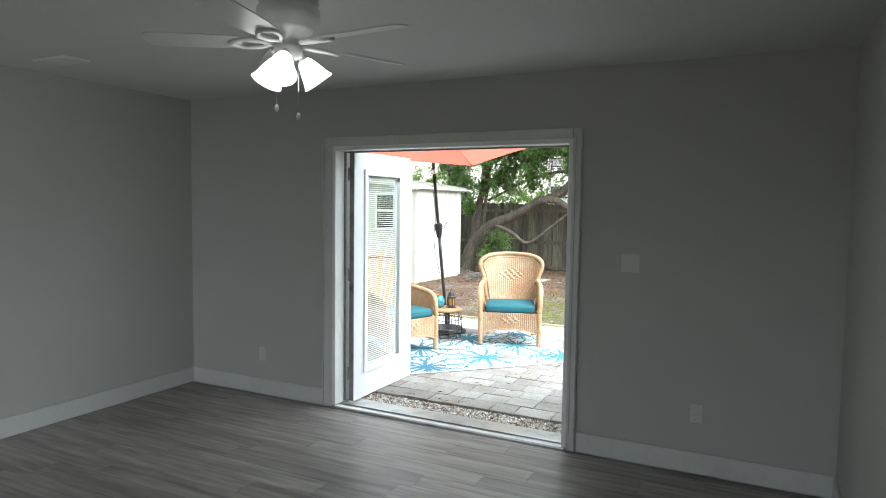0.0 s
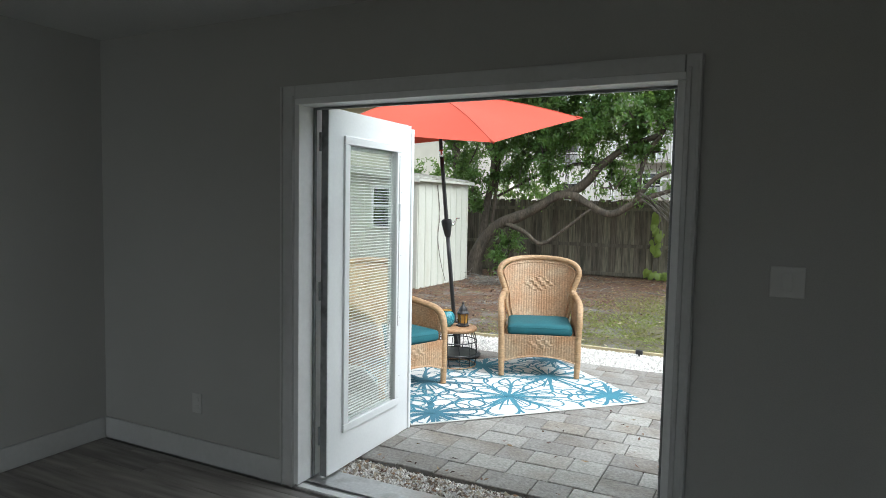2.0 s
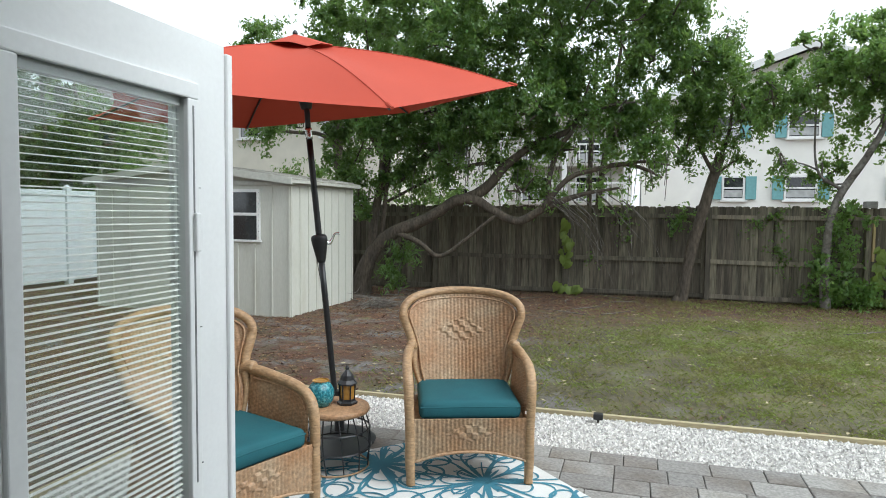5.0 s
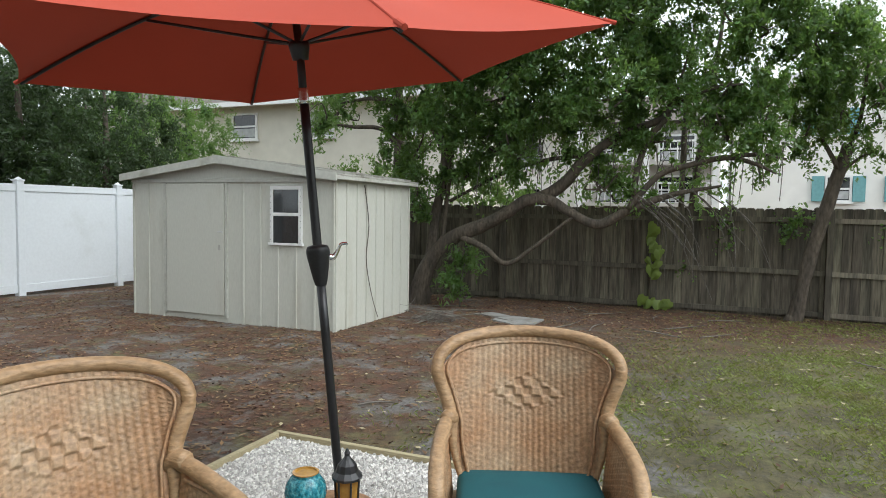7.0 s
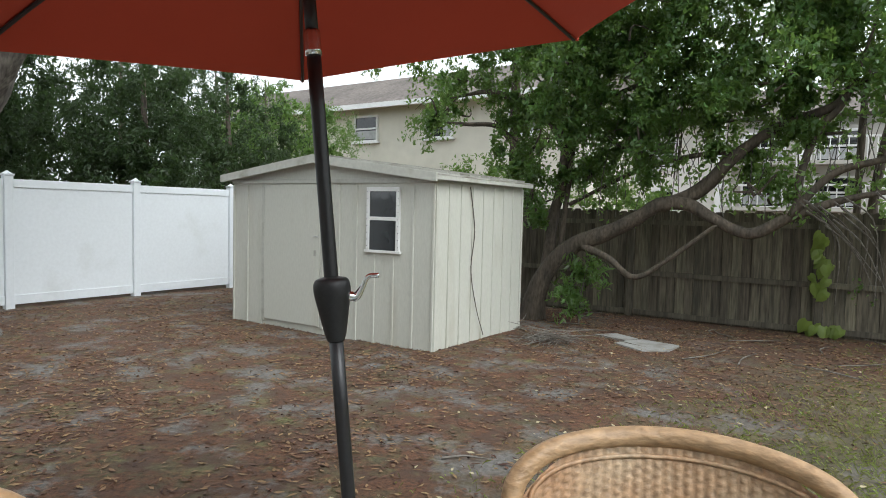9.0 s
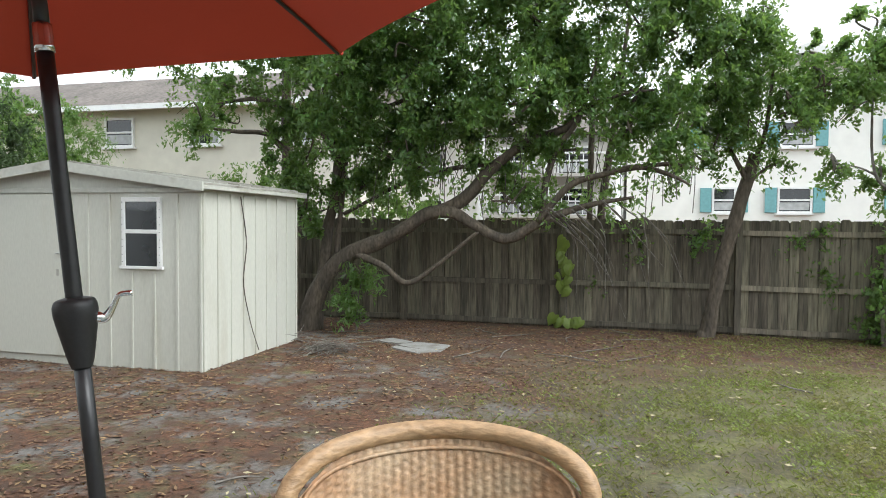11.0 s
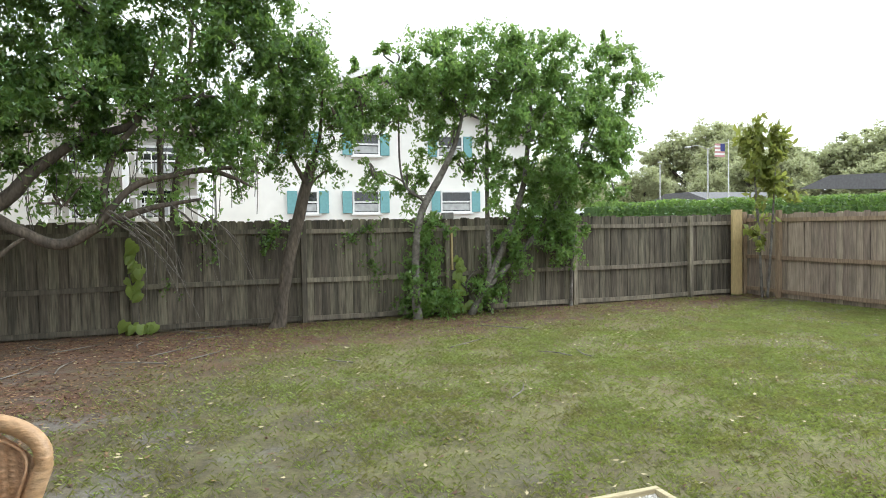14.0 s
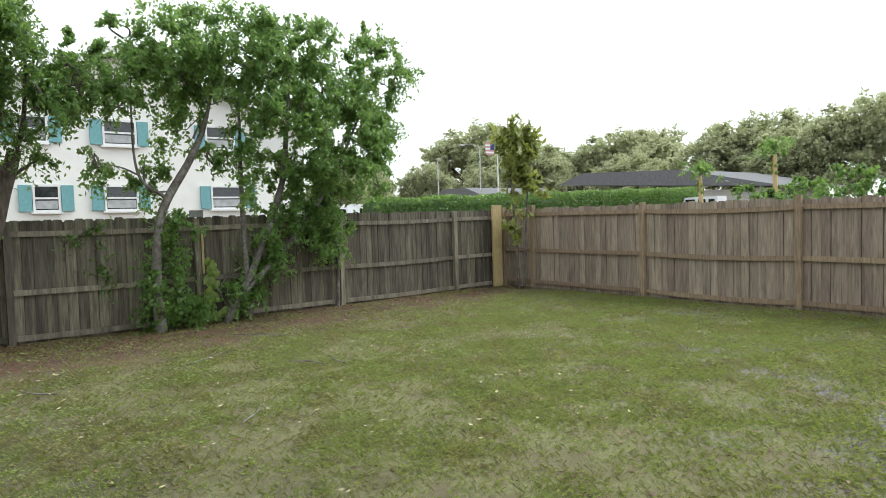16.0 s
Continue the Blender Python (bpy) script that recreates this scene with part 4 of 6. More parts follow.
    for (ax, ay), (bx, by) in zip(loop, loop[1:]):
        part("piping", tube([(ax, ay, 0.442, 0.005), ((ax + bx) / 2, (ay + by) / 2, 0.446, 0.005), (bx, by, 0.442, 0.005)], 8, 6), M["cushion"], cush)
    for o in c.children:
        o.data.transform(Matrix.Diagonal((1.005, 1, 0.98, 1)))
    for o in cush.children:
        o.data.transform(Matrix.Diagonal((0.985, 1, 0.965, 1)))
    return c


wicker_chair("honey wicker armchair with a teal cushion beside the lawn edge", (-2.355, 7.27, 0.036), 20)
wicker_chair("honey wicker armchair with a teal cushion beside the drum table", (-3.305, 6.16, 0.036), 70)

# ---- small drum table with vase and lantern ----
TX, TY, TZ = -3.06, 6.97, 0.405
table = thing("drum_side_table", "round wire-frame side table with a woven wicker top", "side table", (TX, TY, 0.036))
top = bmesh.new()
prof = [(0.004, 0.0)] + [(0.004 + 0.0048 * i, 0.355 + 0.0035 * (i % 2)) for i in range(1, 40)] + [(0.196, 0.350), (0.198, 0.336), (0.188, 0.325), (0.004, 0.325)]
part("top", lathe([(r, z) for r, z in prof[1:]], 40, bm=top), M["wicker"], table, "woven wicker round top", smooth=True)
for z, r in ((0.315, 0.165), (0.225, 0.198), (0.115, 0.205), (0.0, 0.19)):
    ring = [(r * math.cos(a), r * math.sin(a), z + 0.006, 0.0055) for a in np.linspace(0, 2 * math.pi, 25)]
    part("ring", tube(ring, 60, 6), M["rope"] if z == 0 else M["black"], table)
for k in range(12):
    a = 2 * math.pi * k / 12
    pts = [(r * math.cos(a + s), r * math.sin(a + s), z + 0.004, 0.004) for r, z, s in ((0.165, 0.322, 0), (0.195, 0.23, 0.05), (0.203, 0.12, 0.1), (0.188, 0.0, 0.16))]
    part("wire", tube(pts, 14, 6), M["black"], table)
part("shelf", lathe([(0.10, 0.114), (0.19, 0.116), (0.19, 0.122), (0.10, 0.124)], 32), M["black"], table)

vase = thing("globe_vase", "turquoise crackle-glass globe vase on the side table", "vase", (TX - 0.085, TY - 0.03, TZ - 0.012))
part("body", lathe([(0.030, 0.0), (0.052, 0.004), (0.072, 0.035), (0.080, 0.075), (0.074, 0.108), (0.056, 0.134), (0.045, 0.142), (0.048, 0.150), (0.042, 0.150), (0.036, 0.136), (0.030, 0.05)], 28), M["tealglass"], vase, smooth=True)
part("rim", lathe([(0.040, 0.149), (0.050, 0.150), (0.050, 0.154), (0.041, 0.155), (0.034, 0.12)], 24), M["amber"], vase, "amber glass lip")

lan = thing("lantern", "small dark metal lantern with amber glass panes", "lantern", (TX + 0.045, TY + 0.055, TZ - 0.010), 20)
part("base", lathe([(0.060, 0.0), (0.062, 0.012), (0.050, 0.02), (0.046, 0.03)], 6), M["black"], lan)
part("glass", lathe([(0.040, 0.031), (0.044, 0.118)], 6), M["amber"], lan, "amber glass panes")
for k in range(6):
    a = math.pi / 3 * k
    part("post", tube([(0.043 * math.cos(a), 0.043 * math.sin(a), 0.03, 0.0045), (0.047 * math.cos(a), 0.047 * math.sin(a), 0.12, 0.0045)], 4, 6), M["black"], lan)
part("roof", lathe([(0.058, 0.118), (0.060, 0.128), (0.044, 0.146), (0.040, 0.160), (0.036, 0.172), (0.018, 0.192), (0.010, 0.205), (0.012, 0.215), (0.004, 0.232)], 12), M["black"], lan)

# ---- market umbrella ----
umb = thing("market_umbrella", "coral market umbrella on a leaning black pole with a crank", "umbrella", (-3.233, 7.375, 0.022))
BASE = Vector((-3.233, 7.375, 0.022))
# the six corners of the tilted canopy and its crown
CORNERS = [Vector(c) - BASE for c in ((-2.557, 6.548, 2.045), (-2.20, 7.96, 2.405), (-3.305, 8.893, 2.40), (-4.59, 8.39, 2.235), (-4.88, 7.03, 2.13), (-3.82, 6.05, 2.15))]
HUB = sum(CORNERS, Vector()) / 6
APEX = Vector((-3.545, 7.375, 2.625)) - BASE
UZ = (APEX - HUB).normalized()


# the runner and the tilt joint on the leaning pole
RUNNER = Vector((-3.428, 7.288, 2.235)) - BASE
knee = Vector((-3.4137, 7.294, 2.065)) - BASE


def seam(k, s):
    """A point on the seam above rib k, s of the way from the crown to the corner."""
    return APEX.lerp(CORNERS[k % 6], s) + UZ * (0.05 * math.sin(math.pi * s))


canopy = part("canopy", lathe([(0.05, 0.0), (0.05, 0.008)], 12, at=APEX), M["canvas"], umb, "coral canvas canopy of six panels")
for k in range(6):
    bm = bmesh.new()
    rows = []
    for j in range(13):
        r = j / 12
        row = []
        for i in range(13):
            t = i / 12
            bulge = 1 - (2 * t - 1) ** 2
            p = seam(k, r).lerp(seam(k + 1, r), t)
            inward = (APEX + (HUB - APEX) * r) - p
            row.append(bm.verts.new(p + inward * 0.07 * bulge * r - UZ * 0.035 * bulge * math.sin(math.pi * r * 0.9)))
        rows.append(row)
    for r0, r1 in zip(rows, rows[1:]):
        for i in range(12):
            bm.faces.new((r0[i], r0[i + 1], r1[i + 1], r1[i]))
    bmesh.ops.remove_doubles(bm, verts=bm.verts, dist=0.0005)
    bmesh.ops.recalc_face_normals(bm, faces=bm.faces)
    part("panel", bm, M["canvas"], canopy, smooth=True)
    part("seam_tape", tube([(*(seam(k, s) + UZ * 0.001), 0.004) for s in (0.03, 0.25, 0.5, 0.75, 0.99)], 16, 5), M["canvas"], canopy)
    rib = part("rib", tube([(*(seam(k, s) - UZ * 0.014), 0.008) for s in (0.03, 0.25, 0.5, 0.75, 0.985)], 16, 6), M["black"], umb)
    part("strut", tube([(*(RUNNER + UZ * 0.015), 0.007), (*(seam(k, 0.5) - UZ * 0.02), 0.007)], 4, 6), M["black"], rib)
    part("tip_pocket", tube([(*seam(k, 0.965), 0.012), (*(seam(k, 1.0) + (CORNERS[k] - HUB) * 0.006), 0.010)], 4, 8), M["canvas"], canopy)
    bm = bmesh.new()
    v0, v1, v3 = APEX + UZ * 0.06, seam(k, 0.17) + UZ * 0.012, seam(k + 1, 0.17) + UZ * 0.012
    v2 = (v1 + v3) / 2 + UZ * 0.014
    vx = [bm.verts.new(v) for v in (v0, v1, v2, v3)]
    bm.faces.new((vx[0], vx[1], vx[2]))
    bm.faces.new((vx[0], vx[2], vx[3]))
    part("vent_flap", bm, M["canvas"], canopy)
part("finial", lathe([(0.014, 0), (0.018, 0.01), (0.010, 0.025), (0.003, 0.03)], 12, at=APEX + UZ * 0.055), M["black"], umb)
low = Vector((0, 0, 0.0))
at_ = lambda t: low + (knee - low) * t
part("lower_pole", tube([(*at_(0.0), 0.020), (*at_(0.60), 0.020)], 6, 14), M["black"], umb, smooth=True)
part("upper_pole", tube([(*at_(0.60), 0.020), (*at_(0.97), 0.020)], 6, 14), M["black"], umb, smooth=True)
part("tilt_collar", tube([(*at_(0.967), 0.023), (*at_(1.0), 0.022)], 6, 14), M["steel"], umb, "bright chrome tilt collar", smooth=True)
part("pole_head", tube([(*at_(1.0), 0.018), (*RUNNER, 0.018), (*(APEX - UZ * 0.01), 0.016)], 8, 12), M["black"], umb, smooth=True)
part("runner", tube([(*(RUNNER - UZ * 0.05), 0.034), (*(RUNNER + UZ * 0.01), 0.045), (*(RUNNER + UZ * 0.03), 0.04)], 8, 14), M["black"], umb, smooth=True)
cb = part("crank_box", tube([(*at_(0.580), 0.024), (*at_(0.592), 0.031), (*at_(0.62), 0.042), (*at_(0.65), 0.052), (*at_(0.664), 0.046), (*at_(0.668), 0.024)], 22, 16), M["blackplastic"], umb, smooth=True)
cp = at_(0.642)
side = Vector((0.80, 0.60, 0))
part("crank_handle", tube([(*(cp + side * 0.045), 0.016), (*(cp + side * 0.066), 0.013), (*(cp + side * 0.085 + Vector((0, 0, 0.03))), 0.008), (*(cp + side * 0.098 + Vector((0, 0, 0.056))), 0.007), (*(cp + side * 0.128 + Vector((0, 0, 0.060))), 0.008)], 26, 10), M["steel"], cb, "chrome crank handle", smooth=True)
part("base_plate", lathe([(0.23, -0.002), (0.24, 0.02), (0.20, 0.045), (0.07, 0.06), (0.05, 0.075)], 36), M["blackplastic"], umb, "round black umbrella base")
part("base_tube", lathe([(0.034, 0.07), (0.030, 0.30), (0.036, 0.305), (0.036, 0.34), (0.024, 0.345)], 16), M["blackplastic"], umb)

# ---- outdoor rug ----
RC = [Vector((-1.28, 6.70)), Vector((-2.61, 5.335))]
ru = (RC[0] - RC[1]).normalized()
rv = Vector((-ru.y, ru.x))
RL, RW = (RC[0] - RC[1]).length, 1.62
rug = thing("outdoor_rug", "white outdoor rug with teal and navy flower outlines", "rug", (RC[1].x, RC[1].y, 0.022), math.degrees(math.atan2(ru.y, ru.x)))
rr = random.Random(9)
part("field", box(0, 0, 0, RL, RW, 0.008, 0.003), M["rugwhite"], rug)


def flat_stroke(bm, pts, width, z=0.0):
    """A ribbon lying on the rug through pts, clipped to the rug's field."""
    n = len(pts)
    L, R = [], []
    for i in range(n):
        d = Vector(pts[min(i + 1, n - 1)]) - Vector(pts[max(i - 1, 0)])
        if d.length < 1e-6:
            d = Vector((1, 0))
        d.normalize()
        w = width * (0.75 + 0.5 * abs(math.sin(i * 0.7)))
        for s, out in ((1, L), (-1, R)):
            x = min(max(pts[i][0] - d.y * w * s, 0.008), RL - 0.008)
            y = min(max(pts[i][1] + d.x * w * s, 0.008), RW - 0.008)
            out.append((x, y))
    for i in range(n - 1):
        q = (L[i], L[i + 1], R[i + 1], R[i])
        if abs(q[0][0] - q[2][0]) + abs(q[0][1] - q[2][1]) < 0.004:
            continue
        try:
            bm.faces.new([bm.verts.new((*p, z)) for p in q])
        except ValueError:
            pass


def rug_flower(cx, cy, size, core, line, petals, phase):
    """Brushed strokes from the heart, and petals drawn twice in a loose wavering line."""
    heart, ring = bmesh.new(), bmesh.new()
    rays = petals * 4
    for k in range(rays):
        a = phase + 2 * math.pi * k / rays + rr.uniform(-0.1, 0.1)
        ln = size * rr.choice((0.25, 0.32, 0.45, 0.62)) * rr.uniform(0.85, 1.15)
        bend = rr.uniform(-0.15, 0.15)
        flat_stroke(heart, [(cx + math.cos(a + bend * t) * ln * t, cy + math.sin(a + bend * t) * ln * t) for t in (0, 0.25, 0.5, 0.75, 1)], 0.0068 * rr.uniform(0.5, 1.2), k * 1e-5)
    for k in range(petals):
        a = phase + 2 * math.pi * (k + rr.uniform(-0.15, 0.15)) / petals
        for n_, (scale, wd) in enumerate(((rr.uniform(0.85, 1.12), 0.0085), (rr.uniform(0.62, 0.84), 0.0062), (rr.uniform(0.38, 0.55), 0.006))):
            pts = []
            lop = rr.uniform(-0.25, 0.25)
            for i in range(23):
                t = i / 22
                along = math.sin(math.pi * t) ** 0.75
                across = math.sin(2 * math.pi * t) * 0.21 * size * scale + 0.012 * math.sin(8 * t + k) + lop * 0.1 * size * along
                r = size * scale * along * 0.98
                ca, sa = math.cos(a), math.sin(a)
                pts.append((cx + ca * r - sa * across, cy + sa * r + ca * across))
            flat_stroke(ring, pts, wd, (k * 3 + n_) * 1e-5)
    f = part("flower", heart, core, rug)
    f.location.z = 0.0088
    g = part("petal_outline", ring, line, f)
    g.location.z = 0.0009


spots = ((0.93, 0.42, 0.58, "rugblue"), (0.22, 0.20, 0.44, "rugdark"), (1.72, 0.22, 0.40, "rugblue"), (1.52, 0.86, 0.52, "rugblue"), (0.42, 1.02, 0.50, "rugdark"), (1.10, 1.36, 0.46, "rugblue"), (1.85, 1.40, 0.40, "rugdark"), (0.06, 0.62, 0.34, "rugblue"), (0.08, 1.55, 0.36, "rugblue"))
for i, (cx, cy, s, a) in enumerate(spots):
    rug_flower(cx, cy, s, M[a], M[a], 9 + i % 3, i * 0.4)
    for o in rug.children[-1:]:
        o.location.z += i * 0.00025

# ---- ceiling fan in the room ----
fan = thing("ceiling_fan", "white flush-mounted ceiling fan with five blades and three lit shades", "ceiling fan", (-1.585, 2.375, CEIL))
part("motor", lathe([(0.125, -0.001), (0.13, -0.02), (0.118, -0.035), (0.135, -0.05), (0.138, -0.085), (0.12, -0.10), (0.112, -0.13), (0.10, -0.145), (0.055, -0.16), (0.05, -0.20), (0.062, -0.205), (0.058, -0.25), (0.03, -0.262)], 36), M["fanwhite"], fan, smooth=True)
for k in range(5):
    a = radians(67 + 72 * k)
    rot = Matrix.Rotation(a, 4, "Z") @ Matrix.Translation((0, 0, -0.19)) @ Matrix.Rotation(radians(11), 4, "X")
    outline = [(0.20, -0.052), (0.30, -0.062), (0.54, -0.066), (0.595, -0.055), (0.61, 0.0), (0.595, 0.055), (0.54, 0.066), (0.30, 0.062), (0.20, 0.052)]
    bm = bmesh.new()
    lo = [bm.verts.new(rot @ Vector((x, y, -0.003))) for x, y in outline]
    hi = [bm.verts.new(rot @ Vector((x, y, 0.003))) for x, y in outline]
    bm.faces.new(lo[::-1])
    bm.faces.new(hi)
    for i in range(len(lo)):
        bm.faces.new((lo[i - 1], lo[i], hi[i], hi[i - 1]))
    bl = part("blade", bm, M["fanwhite"], fan)
    for s in (-1, 1):
        pts = [(0.07, 0, -0.004, 0.011), (0.13, s * 0.030, -0.008, 0.009), (0.20, s * 0.036, -0.008, 0.009), (0.25, 0, -0.008, 0.012)]
        br = tube(pts, 14, 8)
        br.transform(rot)
        part("blade_iron", br, M["fanwhite"], bl, smooth=True)
for k in range(3):
    a = radians(-65 + 120 * k)
    rot = Matrix.Rotation(a, 4, "Z") @ Matrix.Translation((0.05, 0, -0.235)) @ Matrix.Rotation(radians(-38), 4, "Y")
    arm = tube([(0, 0, 0.02, 0.012), (0, 0, -0.015, 0.02), (0, 0, -0.03, 0.024)], 8, 12)
    arm.transform(rot)
    la = part("lamp_arm", arm, M["fanwhite"], fan, smooth=True)
    sh = lathe([(0.024, -0.026), (0.034, -0.04), (0.046, -0.07), (0.058, -0.11), (0.072, -0.14), (0.070, -0.141), (0.054, -0.11), (0.03, -0.05), (0.010, -0.03)], 24)
    sh.transform(rot)
    part("shade", sh, M["shade"], la, "glowing frosted glass bell shade", smooth=True)
for dx, dy, ln in ((-0.05, -0.02, 0.20), (0.03, 0.03, 0.235)):
    ch = part("pull_chain", tube([(dx, dy, -0.255, 0.0014), (dx, dy, -0.255 - ln, 0.0014)], 4, 5), M["steel"], fan)
    part("pull_knob", lathe([(0.003, 0.012), (0.009, 0.002), (0.010, -0.012), (0.003, -0.02)], 12, at=(dx, dy, -0.255 - ln - 0.008)), M["fanwhite"], ch, smooth=True)


def wall_plate(name, label, category, x, z, w, switch):
    p = thing(name, label, category, (x, WY1, z))
    part("plate", box(-w / 2, -0.007, -0.058, w / 2, 0.0, 0.058, 0.003), M["plate"], p)
    if switch:
        part("rocker", box(-0.017, -0.011, -0.033, 0.017, -0.0072, 0.033, 0.002), M["plate"], p)
    else:
        for s in (-1, 1):
            part("socket", box(-0.016, -0.0095, s * 0.024 - 0.013, 0.016, -0.0072, s * 0.024 + 0.013, 0.002), M["plate"], p)


wall_plate("light_switch", "white rocker light switch on the grey wall", "light switch", -0.44, 1.27, 0.115, True)
wall_plate("wall_outlet", "white double power outlet low on the grey wall", "outlet", -3.44, 0.345, 0.072, False)
wall_plate("wall_outlet", "white double power outlet low on the grey wall", "outlet", -0.02, 0.375, 0.072, False)
vent = thing("ceiling_vent", "small white ceiling air vent", "vent", (-3.72, 2.75, CEIL))
part("frame", box(-0.16, -0.09, -0.012, 0.16, 0.09, -0.001, 0.004), M["fanwhite"], vent)
for i in range(6):
    part("slat", box(-0.14, -0.066 + i * 0.026, -0.017, 0.14, -0.058 + i * 0.026, -0.0121), M["ceiling"], vent)

# ---- odds and ends on the ground ----
heap = thing("brush_pile", "small heap of dry twigs beside the shed", "brush pile", (-5.55, 13.75, ground_z(-5.55, 13.75)))
gh = random.Random(15)
bm = bmesh.new()
for _ in range(70):
    a, ln = gh.uniform(0, 6.28), gh.uniform(0.15, 0.42)
    x, y, z = gh.gauss(0, 0.17), gh.gauss(0, 0.14), abs(gh.gauss(0.04, 0.05))
    tube([(x - math.cos(a) * ln, y - math.sin(a) * ln, max(0.0, z - gh.uniform(-0.05, 0.1)), 0.004), (x, y, z + 0.04, 0.004), (x + math.cos(a) * ln, y + math.sin(a) * ln, max(0.0, z + gh.uniform(-0.05, 0.12)), 0.002)], 6, 4, bm=bm)
tagged(part("twig_tangle", bm, M["barkgrey"], heap), kind="stuff")
sl = thing("stone_slab", "broken grey stepping slab lying in leaf litter", "stone slab", (-4.62, 14.5, ground_z(-4.62, 14.5)), 12)
for i, pts in enumerate((((-0.62, 0.30), (-0.34, 0.52), (-0.02, 0.24), (-0.16, 0.05)), ((-0.17, 0.02), (0.04, 0.22), (0.52, 0.02), (0.40, -0.40), (0.10, -0.58), (-0.28, -0.22)))):
    bm = bmesh.new()
    lo = [bm.verts.new((x, y, -0.03)) for x, y in pts]
    hi = [bm.verts.new((x * 0.985, y * 0.985, 0.022)) for x, y in pts]
    bm.faces.new(hi)
    for k in range(len(pts)):
        bm.faces.new((lo[k - 1], lo[k], hi[k], hi[k - 1]))
    bmesh.ops.recalc_face_normals(bm, faces=bm.faces)
    part("slab_piece", bm, M["slab"], sl)
pb = thing("path_light", "small black plastic ground spotlight in the shell border", "garden light", (-1.62, 8.36, -0.004))
part("spike", lathe([(0.004, 0.0), (0.012, 0.03)], 8), M["blackplastic"], pb)
part("head", box(-0.035, -0.03, 0.03, 0.035, 0.03, 0.075, 0.008), M["blackplastic"], pb)


# ---- trees ----
def clump_leaves(blobs, per, length, width, seed, droop=0.35, tight=0.27):
    """Leaves along short drooping twigs that fan out inside uneven blobs (x, y, z, rx, ry, rz, sprays)."""
    g = np.random.default_rng(seed)
    out = []
    for cx, cy, cz, rx, ry, rz, n in blobs:
        d = g.normal(size=(n, 3))
        d /= np.linalg.norm(d, axis=1)[:, None]
        c = d * (g.random(n) ** 0.45)[:, None] * np.array([rx, ry, rz]) + np.array([cx, cy, cz])
        size = tight * (0.5 + 1.0 * g.random(n))
        num = (per * (0.3 + 1.4 * g.random(n) ** 1.4)).astype(int)
        k = np.repeat(np.arange(n), num)
        way = d[:, None, :] * 0.8 + g.normal(size=(n, 5, 3)) * 0.8
        way[:, :, 2] -= droop * 0.9
        way /= np.linalg.norm(way, axis=2)[:, :, None]
        pick = g.integers(0, 5, len(k))
        along = (g.random(len(k)) * 2.6 - 0.3) * size[k]
        off = way[k, pick] * along[:, None] + g.normal(size=(len(k), 3)) * size[k][:, None] * 0.24
        off[:, 2] -= 0.25 * droop * np.maximum(along, 0) ** 2 / tight
        out.append(leaves(c[k] + off, length, width, g, droop))
    return np.concatenate(out)


def tree(name, label, limbs, bark, blobs, per, length, width, leaf, seed, sides=12, tight=0.27, twigs=0, droop=0.35):
    t = thing(name, label, "tree", (0, 0, 0))
    for i, pts in enumerate(limbs):
        part("trunk" if i == 0 else "limb", tube(pts, 12 + 5 * len(pts), sides if i == 0 else 9, wobble=0.22), M[bark], t, smooth=True)
    if twigs:
        g = random.Random(seed)
        bm = bmesh.new()
        for _ in range(twigs):
            cx, cy, cz, rx, ry, rz, n = g.choice(blobs)
            a = Vector((cx, cy, cz - rz * 0.3)) + Vector((g.uniform(-rx, rx) * 0.4, g.uniform(-ry, ry) * 0.4, g.uniform(-rz, rz) * 0.4))
            b = a + Vector((g.uniform(-1, 1) * rx * 0.7, g.uniform(-1, 1) * ry * 0.6, g.uniform(-0.5, 0.9) * rz * 0.7))
            m = (a + b) / 2 + Vector((g.uniform(-0.2, 0.2), g.uniform(-0.2, 0.2), g.uniform(-0.1, 0.3)))
            tube([(*a, 0.020), (*m, 0.013), (*b, 0.004)], 7, 5, bm=bm)
        tagged(part("twig_tangle", bm, M[bark], t), kind="stuff")
    if blobs:
        many_quads("crown", clump_leaves(blobs, per, length, width, seed, droop, tight), M[leaf], t, "crown of many small leaves")
    return t


tree("leaning_tree", "spreading dark-green tree with low crooked limbs over the fence",
     [[(-6.72, 15.5, -0.2, 0.27), (-6.64, 15.5, 0.07, 0.21), (-6.59, 15.5, 0.31, 0.178), (-6.36, 15.5, 0.79, 0.147), (-5.99, 15.5, 1.11, 0.126), (-5.5, 15.5, 1.31, 0.119), (-5.03, 15.5, 1.54, 0.112), (-4.69, 15.5, 1.75, 0.105), (-4.31, 15.5, 1.77, 0.091), (-3.98, 15.5, 1.59, 0.077), (-3.5, 15.5, 1.39, 0.077), (-3.05, 15.5, 1.6, 0.07), (-2.58, 15.5, 1.8, 0.049), (-2.18, 15.5, 1.91, 0.035), (-1.67, 15.5, 2.0, 0.021)],
      [(-4.68, 15.55, 1.73, 0.099), (-4.15, 15.6, 1.99, 0.099), (-3.72, 15.6, 2.45, 0.085), (-3.22, 15.6, 2.8, 0.064), (-2.61, 15.6, 3.03, 0.057), (-2.41, 15.6, 3.26, 0.05), (-1.89, 15.6, 3.47, 0.035), (-1.39, 15.6, 3.52, 0.014)],
      [(-5.85, 15.45, 1.12, 0.06), (-5.38, 15.4, 0.94, 0.048), (-4.99, 15.4, 0.69, 0.042), (-4.54, 15.4, 0.96, 0.035), (-3.99, 15.4, 1.41, 0.028), (-3.88, 15.4, 1.48, 0.014)],
